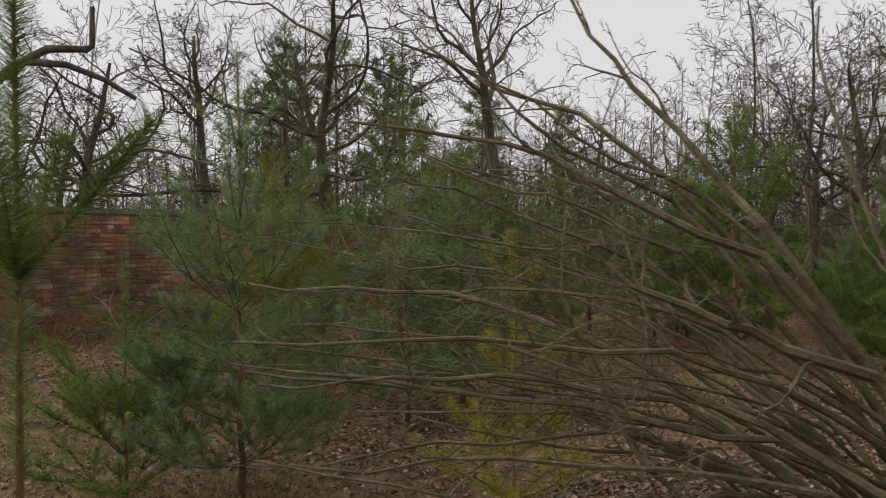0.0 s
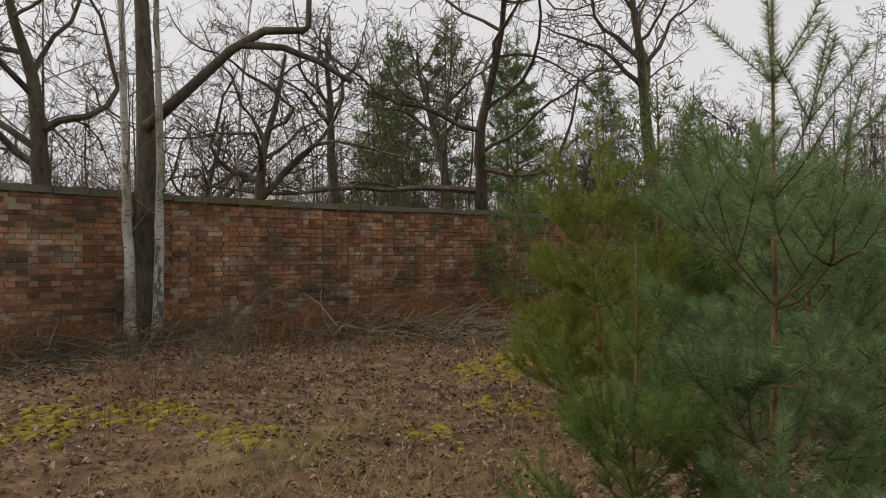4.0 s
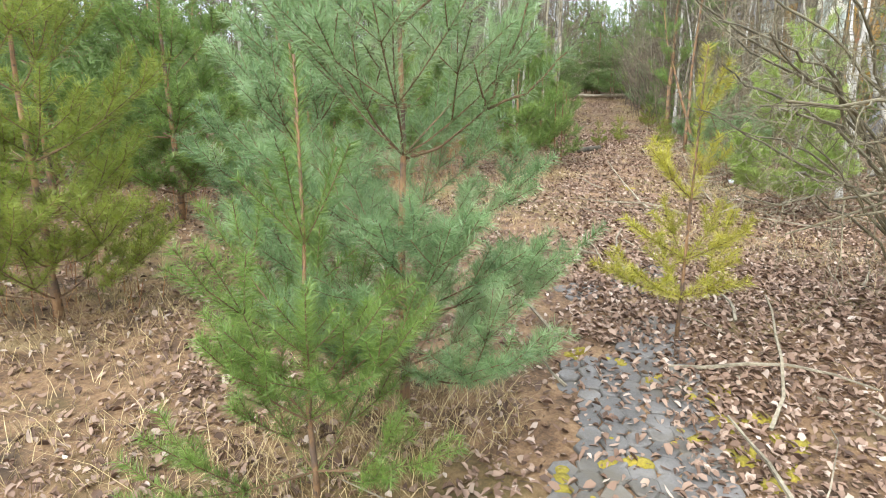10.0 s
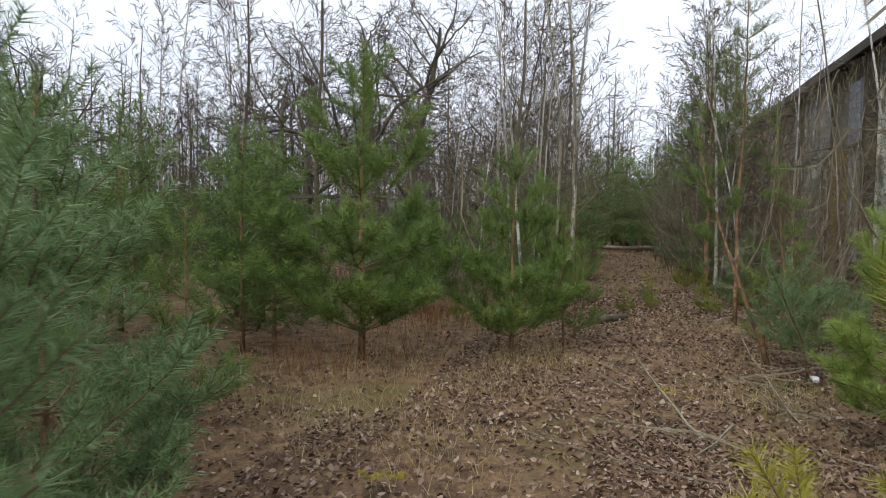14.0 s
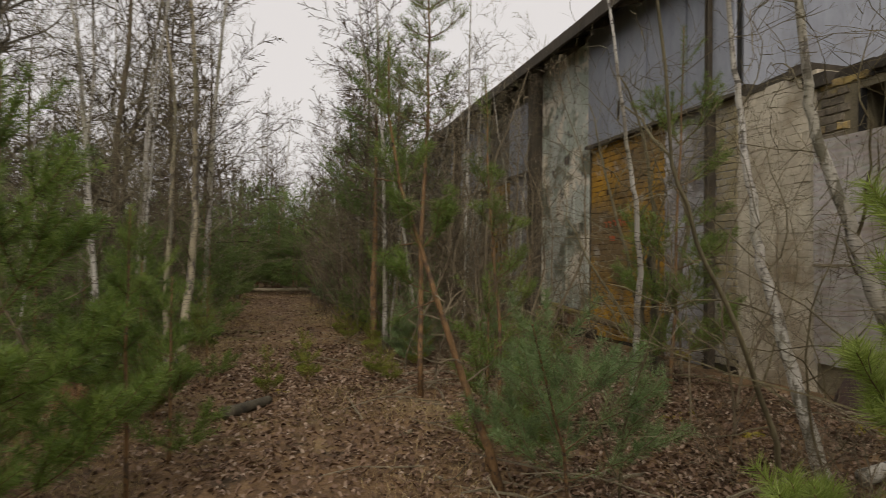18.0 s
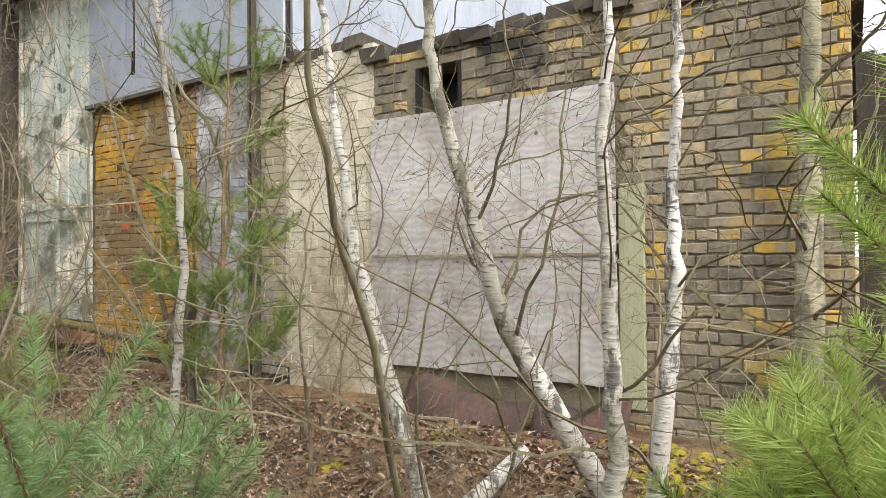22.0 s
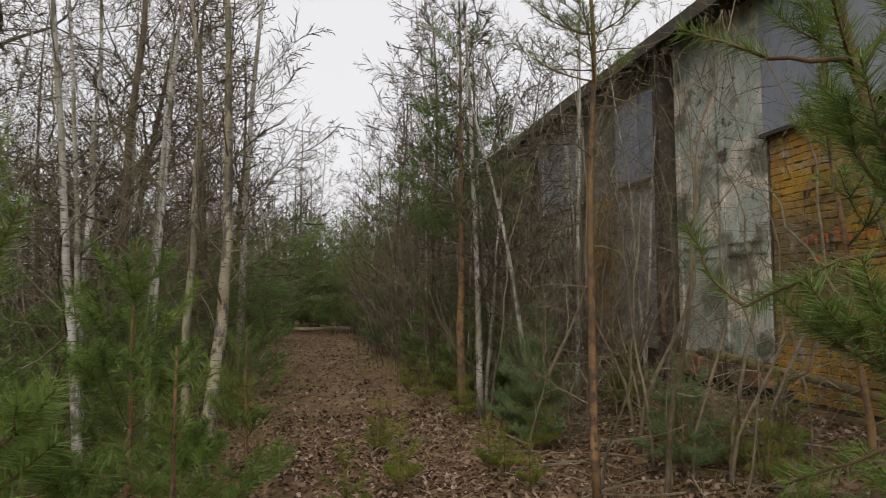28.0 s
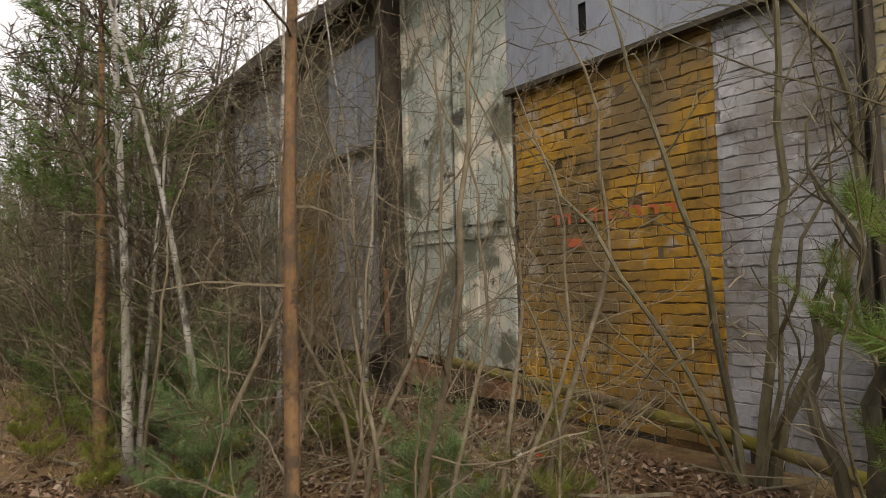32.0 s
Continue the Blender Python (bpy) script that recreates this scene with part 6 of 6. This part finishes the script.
def thicket():
    """Close-set thin bare stems along the facade and at the edge of the wood, too many to count."""
    rng = random.Random(29)
    g = Geo()
    for x0, x1, y0, y1, n in ((11.6, 15.5, 0.45, 2.6, 65), (14, 20, 0.45, 3.1, 240), (19, 36, 0.5, 3.4, 300), (10.5, 18, 6.3, 8.2, 90), (17, 36, 6.0, 8.5, 220)):
        for _ in range(n):
            x, y = rng.uniform(x0, x1), rng.uniform(y0, y1)
            h, r = rng.uniform(1.2, 4.6), rng.uniform(0.004, 0.013)
            q = wander(rng, (x, y, ground_z(x, y) - 0.03), (rng.gauss(0, 0.28), rng.gauss(0, 0.28), 1), h, 8, 0.17, 0.05)
            g.tube(q, taper(r, r * 0.3, 9), 3, False)
            for k in range(9):
                i = rng.randrange(1, 8)
                w = wander(rng, q[i].lerp(q[i + 1], rng.random()), (rng.gauss(0, 0.9), rng.gauss(0, 0.9), rng.uniform(0.0, 0.7)), h * rng.uniform(0.15, 0.42), 3, 0.24, 0.03)
                g.ribbon(w, max(0.0022, r * 0.28), rng)
                for m in (1, 2):
                    for _ in range(2):
                        g.ribbon([w[m], w[m] + Vector((rng.gauss(0, 0.5), rng.gauss(0, 0.5), rng.uniform(0.0, 0.7))) * h * 0.09], 0.0018, rng)
    for _ in range(150):
        x = 10.8 + 24 * rng.random() ** 1.6
        q = wander(rng, (x, rng.uniform(0.3, 0.66), 4.68), (rng.gauss(0, 0.4), rng.gauss(0.1, 0.25), -1), rng.uniform(0.3, 1.3), 5, 0.16, -0.05)
        g.ribbon(q, 0.004, rng)
        for k in (1, 2, 3):
            g.ribbon([q[k], q[k] + Vector((rng.gauss(0, 0.2), rng.gauss(0, 0.2), rng.uniform(-0.3, 0.1)))], 0.003, rng)
    tagged(new("thicket", g.mesh("thicket", MAT["thicket bark"])), "dense brown thicket of thin bare stems along the facade", "thicket", kind="stuff")


thicket()


# ---- litter on the ground ----
def on_paving(x, y):
    return -3.2 < x < -0.75 and 4.52 < y < 5.05


def leaf_litter():
    rng = np.random.default_rng(3)
    spots = []
    for x0, x1, y0, y1, n in ((3.2, 8.5, 0.5, 2.8, 12000), (-4.5, 3.0, 1.4, 5.0, 52000), (-4.5, 3.0, 5.0, 7.0, 12000), (3.0, 13.0, 0.4, 6.6, 48000), (-9.0, 3.0, 6.5, 13.8, 46000), (3.0, 18.0, 6.6, 11.0, 9000), (13.0, 36.0, 0.5, 7.5, 22000)):
        p = np.stack([rng.uniform(x0, x1, n), rng.uniform(y0, y1, n)], 1)
        spots.append(p)
    p = np.concatenate(spots)
    keep = np.array([not (on_paving(x, y) and rng.random() < 0.70) and rng.random() < 0.45 + 0.75 * (0.5 + noise.noise(Vector((x * 0.8, y * 0.8, 5)))) for x, y in p])
    p = p[keep]
    n = len(p)
    z = np.array([ground_z(x, y) for x, y in p]) + rng.uniform(0.004, 0.03, n)
    a, s = rng.uniform(0, 2 * np.pi, n), rng.uniform(0.009, 0.027, n)
    u = np.stack([np.cos(a), np.sin(a), rng.normal(0, 0.38, n)], 1)
    w = np.stack([-np.sin(a), np.cos(a), rng.normal(0, 0.38, n)], 1)
    c = np.column_stack([p, z])
    s = s * (1 + 0.3 * np.clip((p[:, 0] - 6.5) / 6, 0, 1))
    curl = (rng.uniform(-0.4, 0.9, n) * s)[:, None] * np.array([0, 0, 1.0])
    s = s[:, None]
    w = w * rng.uniform(0.45, 1.25, n)[:, None]
    q = np.stack([c - u * s, c - u * s * 0.35 + w * s * 0.62 + curl, c + u * s * 0.45 + w * s * 0.5 + curl, c + u * s * 1.1, c + u * s * 0.45 - w * s * 0.5 + curl, c - u * s * 0.35 - w * s * 0.62 + curl], 1).reshape(-1, 3)
    k = np.arange(n) * 6
    f = np.concatenate([np.stack([k, k + 3, k + 2, k + 1], 1), np.stack([k, k + 5, k + 4, k + 3], 1)])
    tagged(new("leaf_litter", tri_mesh("leaf_litter", q, f, MAT["leaves"])), "fallen dry brown and grey leaves covering the path", "leaves", kind="stuff")


leaf_litter()


def blades(name, label, category, material, spots, seed, height, width, spread):
    """Dry blades in tufts round spots (x, y, radius, count)."""
    rng = np.random.default_rng(seed)
    vs = []
    for x, y, r, n in spots:
        a, d = rng.uniform(0, 2 * np.pi, n), r * np.sqrt(rng.random(n))
        px, py = x + np.cos(a) * d, y + np.sin(a) * d
        pz = np.array([ground_z(i, j) for i, j in zip(px, py)]) - 0.01
        b = np.stack([px, py, pz], 1)
        h = (height * rng.uniform(0.4, 1.2, n))[:, None]
        lean = np.column_stack([rng.normal(0, spread, n), rng.normal(0, spread, n), np.ones(n)])
        t = rng.uniform(0, 2 * np.pi, n)
        side = np.stack([np.cos(t), np.sin(t), 0 * t], 1) * width * 0.5
        mid = b + lean * h * np.array([0.35, 0.35, 0.55])
        tip = b + lean * h * np.array([1.1, 1.1, 0.75])
        vs.append(np.stack([b - side, b + side, mid + side * 0.7, tip, mid - side * 0.7], 1).reshape(-1, 3))
    v = np.concatenate(vs)
    k = np.arange(len(v) // 5) * 5
    f1 = np.stack([k, k + 1, k + 2], 1)
    f2 = np.stack([k, k + 2, k + 4], 1)
    f3 = np.stack([k + 4, k + 2, k + 3], 1)
    tagged(new(name, tri_mesh(name, v, np.concatenate([f1, f2, f3]), MAT[material])), label, category, kind="stuff")


rng = random.Random(61)
tufts = [(-2.3, 5.9, 0.5, 900), (-1.7, 5.6, 0.45, 700), (-2.9, 6.8, 0.8, 900), (-3.4, 5.9, 0.6, 500), (-1.2, 8.0, 0.7, 600), (5.2, 5.7, 0.6, 700), (4.6, 7.3, 0.7, 700)]
tufts += [(rng.uniform(-9, 3), rng.uniform(6.5, 13), 0.7, 110) for _ in range(55)]
tufts += [(rng.uniform(2, 14), rng.uniform(5.6, 9), 0.6, 170) for _ in range(40)]
tufts += [(rng.uniform(1.5, 13), rng.choice((rng.uniform(3.1, 4.0), rng.uniform(5.4, 6.2))), 0.5, 150) for _ in range(34)]
tufts += [(rng.uniform(12, 32), rng.choice((rng.uniform(2.6, 3.6), rng.uniform(5.0, 6.4))), 0.8, 260) for _ in range(60)]
tufts += [(rng.uniform(-4, 12), rng.uniform(1.0, 3.4), 0.4, 60) for _ in range(25)]
blades("dry_grass", "pale dead grass lying in tufts", "dry grass", "straw", tufts, 5, 0.16, 0.004, 0.75)
bracken = [(rng.uniform(-10, 4), 0, 0.6, 300) for _ in range(46)]
bracken = [(x, 14.9 + 0.4 * (x + 1.46) - rng.uniform(0.3, 1.7), r, n) for x, _, r, n in bracken]
bracken += [(rng.uniform(2.5, 10), rng.uniform(6.4, 8.5), 0.5, 34) for _ in range(26)]
bracken += [(rng.uniform(-8, 2), rng.uniform(8, 12.5), 0.5, 40) for _ in range(26)]
blades("dead_bracken", "rust brown dead weeds along the wall foot", "dead weeds", "red straw", bracken, 6, 0.55, 0.006, 0.35)


def moss_patches():
    rng = random.Random(44)
    spots = [(-1.66, 4.47, 0.10), (-1.75, 4.25, 0.07), (-1.5, 4.3, 0.06), (-1.3, 4.35, 0.09), (-1.15, 4.55, 0.05), (-1.0, 4.75, 0.05), (-1.9, 4.75, 0.12), (-2.15, 4.95, 0.10), (-1.2, 4.2, 0.05), (-1.42, 4.12, 0.07), (-0.95, 4.95, 0.08), (-1.85, 4.1, 0.09), (-1.6, 4.0, 0.05),
             (4.46, 4.38, 0.14), (4.3, 4.25, 0.09), (1.77, 6.2, 0.12), (3.65, 0.75, 0.45), (4.1, 0.6, 0.3), (5.6, 0.55, 0.2), (5.9, 1.2, 0.12), (6.7, 1.3, 0.12),
             (-0.75, 10.4, 0.5), (-1.4, 10.0, 0.45), (-0.3, 10.8, 0.4), (-1.7, 8.8, 0.35), (-5.5, 9.0, 0.5), (-4.7, 9.2, 0.4), (-4.0, 8.4, 0.3), (-2.6, 8.2, 0.25), (9.2, 4.6, 0.10), (10.3, 1.1, 0.12)]
    for x, y, r in spots:
        g = Geo()
        for _ in range(max(5, int(r * r * 420 + 14 * r))):
            a, d = rng.uniform(0, 6.28), r * math.sqrt(rng.random()) * (1 + 0.3 * rng.gauss(0, 1))
            cx, cy, s = d * math.cos(a), d * math.sin(a), rng.uniform(0.018, 0.05) * (1 + r)
            h, z = s * rng.uniform(0.35, 0.6), ground_z(x + cx, y + cy) - ground_z(x, y)
            k, n = len(g.v), 7
            for ring, (f, q) in enumerate(((1.0, -0.3), (0.72, 0.6))):
                for i in range(n):
                    t = 6.283 * i / n + ring * 0.4
                    w = s * f * rng.uniform(0.8, 1.2)
                    g.v.append((cx + w * math.cos(t), cy + w * math.sin(t), z + h * q))
            g.v.append((cx, cy, z + h))
            for i in range(n):
                m = (i + 1) % n
                g.f += [(k + i, k + m, k + n + m, k + n + i), (k + n + i, k + n + m, k + 2 * n)]
        ob = new("moss_patch", g.mesh("moss_patch", MAT["moss"], True))
        ob.location = (x, y, ground_z(x, y))
        tagged(ob, "bright yellow green moss cushion on the ground", "moss", "moss cushions", "stuff")


moss_patches()


def sticks(name, label, centre, radius, count, seed, lift=0.35, material="dead wood"):
    rng = random.Random(seed)
    g = Geo()
    for _ in range(count):
        a, d = rng.uniform(0, 6.28), radius * math.sqrt(rng.random())
        x, y = centre[0] + math.cos(a) * d * 1.6, centre[1] + math.sin(a) * d * 0.7
        ln, t = rng.uniform(0.3, 1.3), rng.uniform(0, 6.28)
        z = ground_z(x, y) + rng.uniform(0.0, lift) * (1 - d / radius * 0.7)
        q = wander(rng, (x, y, z), (math.cos(t), math.sin(t), rng.uniform(-0.1, 0.35)), ln, 5, 0.12, -0.03)
        r = rng.uniform(0.004, 0.016)
        g.tube(q, taper(r, r * 0.4, 6), 4, False)
    tagged(new(name, g.mesh(name, MAT[material])), label, "brush pile", kind="stuff")


sticks("brush_pile", "tangled heap of dead branches at the wall foot", (-3.4, 12.6), 1.5, 320, 3, 0.5, "oak bark")
sticks("brush_pile", "grey heap of cut branches by the boundary wall", (-0.9, 12.4), 1.5, 300, 4, 0.45)
sticks("brush_pile", "dark heap of rotten branches before the wall", (-6.8, 11.4), 1.3, 220, 9, 0.4, "oak bark")
sticks("fallen_twigs", "dead twigs strewn over the path edge", (1.0, 3.6), 2.6, 80, 5, 0.05)
sticks("fallen_twigs", "dead twigs strewn before the facade", (6.5, 2.0), 2.8, 110, 6, 0.08)
sticks("fallen_twigs", "dead twigs strewn under the thicket", (11.5, 2.2), 2.4, 80, 7, 0.06)


def logs():
    rng = random.Random(5)
    for name, label, a, b, r, mat in (
            ("fallen_log", "mossy pole leaning along the foot of the ochre wall", (11.7, 0.34, 0.83), (7.8, 0.42, 0.59), 0.05, "mossy log"),
            ("fallen_log", "short piece of white birch trunk on the leaves", (4.88, 1.40, 0.26), (4.80, 0.86, 0.37), 0.05, "birch"),
            ("fallen_log", "pale trunk lying across the far path", (30.5, 3.2, 0.25), (31.5, 6.4, 0.25), 0.10, "dead wood"),
            ("fallen_log", "short dark log beside the path", (8.1, 5.1, 0.06), (8.6, 4.7, 0.06), 0.06, "oak bark"),
            ("fallen_log", "weathered grey log before the boundary wall", (-0.6, 12.2, 0.22), (0.9, 12.5, 0.3), 0.06, "dead wood"),
            ("fallen_branch", "pale bare branch on the leaf litter", (6.3, 1.75, 0.2), (7.2, 2.15, 0.12), 0.016, "shrub bark"),
            ("fallen_branch", "rotten stump of a dark log", (7.0, 1.5, 0.14), (7.6, 1.25, 0.16), 0.075, "oak bark")):
        pts = wander(rng, a, Vector(b) - Vector(a), (Vector(b) - Vector(a)).length, 8, 0.03, 0)
        g = Geo()
        g.tube(pts, taper(r, r * 0.8, 9), 9)
        tagged(new(name, g.mesh(name, MAT[mat], True)), label, "log")
    for x, y, s in ((5.28, 2.94, 0.05), (12.3, 6.9, 0.06), (13.5, 1.6, 0.05)):
        g = Geo()
        g.box(-s, s, -s * 0.6, s * 0.6, 0.0, s * 0.9, s * 0.3, rng)
        ob = new("plastic_scrap", g.mesh("plastic_scrap", MAT["white litter"], True))
        ob.location = (x, y, ground_z(x, y) + 0.01)
        tagged(ob, "small crumpled white scrap on the leaves", "litter")


logs()


# ---- paving, piece by piece ----
def paving():
    pave = tagged(new("pavement"), "old grey paving stones showing through the leaves", "pavement", kind="structure")
    rng = random.Random(13)
    kinds = []
    for _ in range(6):
        g = Geo()
        n = 6
        ring = [(0.072 * math.cos(6.283 * i / n + 0.5) * rng.uniform(0.88, 1.1), 0.062 * math.sin(6.283 * i / n + 0.5) * rng.uniform(0.88, 1.12)) for i in range(n)]
        g.v = [(x, y, -0.05) for x, y in ring] + [(x, y, 0.010) for x, y in ring] + [(x * 0.9, y * 0.9, 0.016) for x, y in ring]
        g.f = [tuple(range(2 * n, 3 * n))]
        for i in range(n):
            j = (i + 1) % n
            g.f += [(i, j, j + n, i + n), (i + n, j + n, j + 2 * n, i + 2 * n)]
        kinds.append(g.mesh("paving_stone", MAT["paver"]))
    for r in range(8):
        for k in range(34):
            x, y = -3.1 + k * 0.118 + (0.059 if r % 2 else 0), 4.36 + r * 0.102
            bare = noise.noise(Vector((x * 1.3, y * 1.9, 8.0))) + 0.35 - 0.55 * abs(y - 4.72 + 0.10 * (x + 2.0)) / 0.4
            if bare < (0.0 if x < -1.0 else 0.18):
                continue
            ob = new("paving_stone", rng.choice(kinds))
            ob.parent = pave
            ob.location = (x + rng.uniform(-0.006, 0.006), y + rng.uniform(-0.006, 0.006), ground_z(x, y) + rng.uniform(-0.010, 0.005))
            ob.rotation_euler = (rng.uniform(-0.05, 0.05), rng.uniform(-0.05, 0.05), rng.uniform(-0.35, 0.35))


paving()


def litter_scrap(label, colour, x, y, size, seed):
    """A crumpled scrap of packaging among the leaves."""
    rng = random.Random(seed)
    g = Geo()
    n = 5
    at = [[Vector((x + (i / n - 0.5) * size, y + (k / n - 0.5) * size * 0.7, ground_z(x, y) + 0.022 + rng.uniform(0, 0.022))) for i in range(n + 1)] for k in range(n + 1)]
    mat = mottled(label, [(0.0, tuple(0.55 * c for c in colour)), (1.0, colour)], 14.0, 60, 0.5, 0.3, world_space=True)
    verts = [tuple(p) for row in at for p in row]
    faces = [(k * (n + 1) + i, k * (n + 1) + i + 1, (k + 1) * (n + 1) + i + 1, (k + 1) * (n + 1) + i) for k in range(n) for i in range(n)]
    me = bpy.data.meshes.new("litter_scrap")
    me.from_pydata(verts, [], faces)
    me.materials.append(mat)
    ob = tagged(new("litter_scrap", me), label, "litter", "scraps of litter")
    ob.modifiers.new("thickness", "SOLIDIFY").thickness = 0.002


for label, colour, x, y, size, seed in (
        ("crumpled yellow packet lying on the leaves", (0.62, 0.52, 0.10), 10.05, 0.98, 0.13, 1),
        ("crumpled pale packet lying on the leaves", (0.70, 0.68, 0.60), 9.96, 0.90, 0.12, 2),
        ("crumpled red packet lying on the leaves", (0.42, 0.05, 0.03), 9.75, 0.86, 0.11, 3)):
    litter_scrap(label, colour, x, y, size, seed)
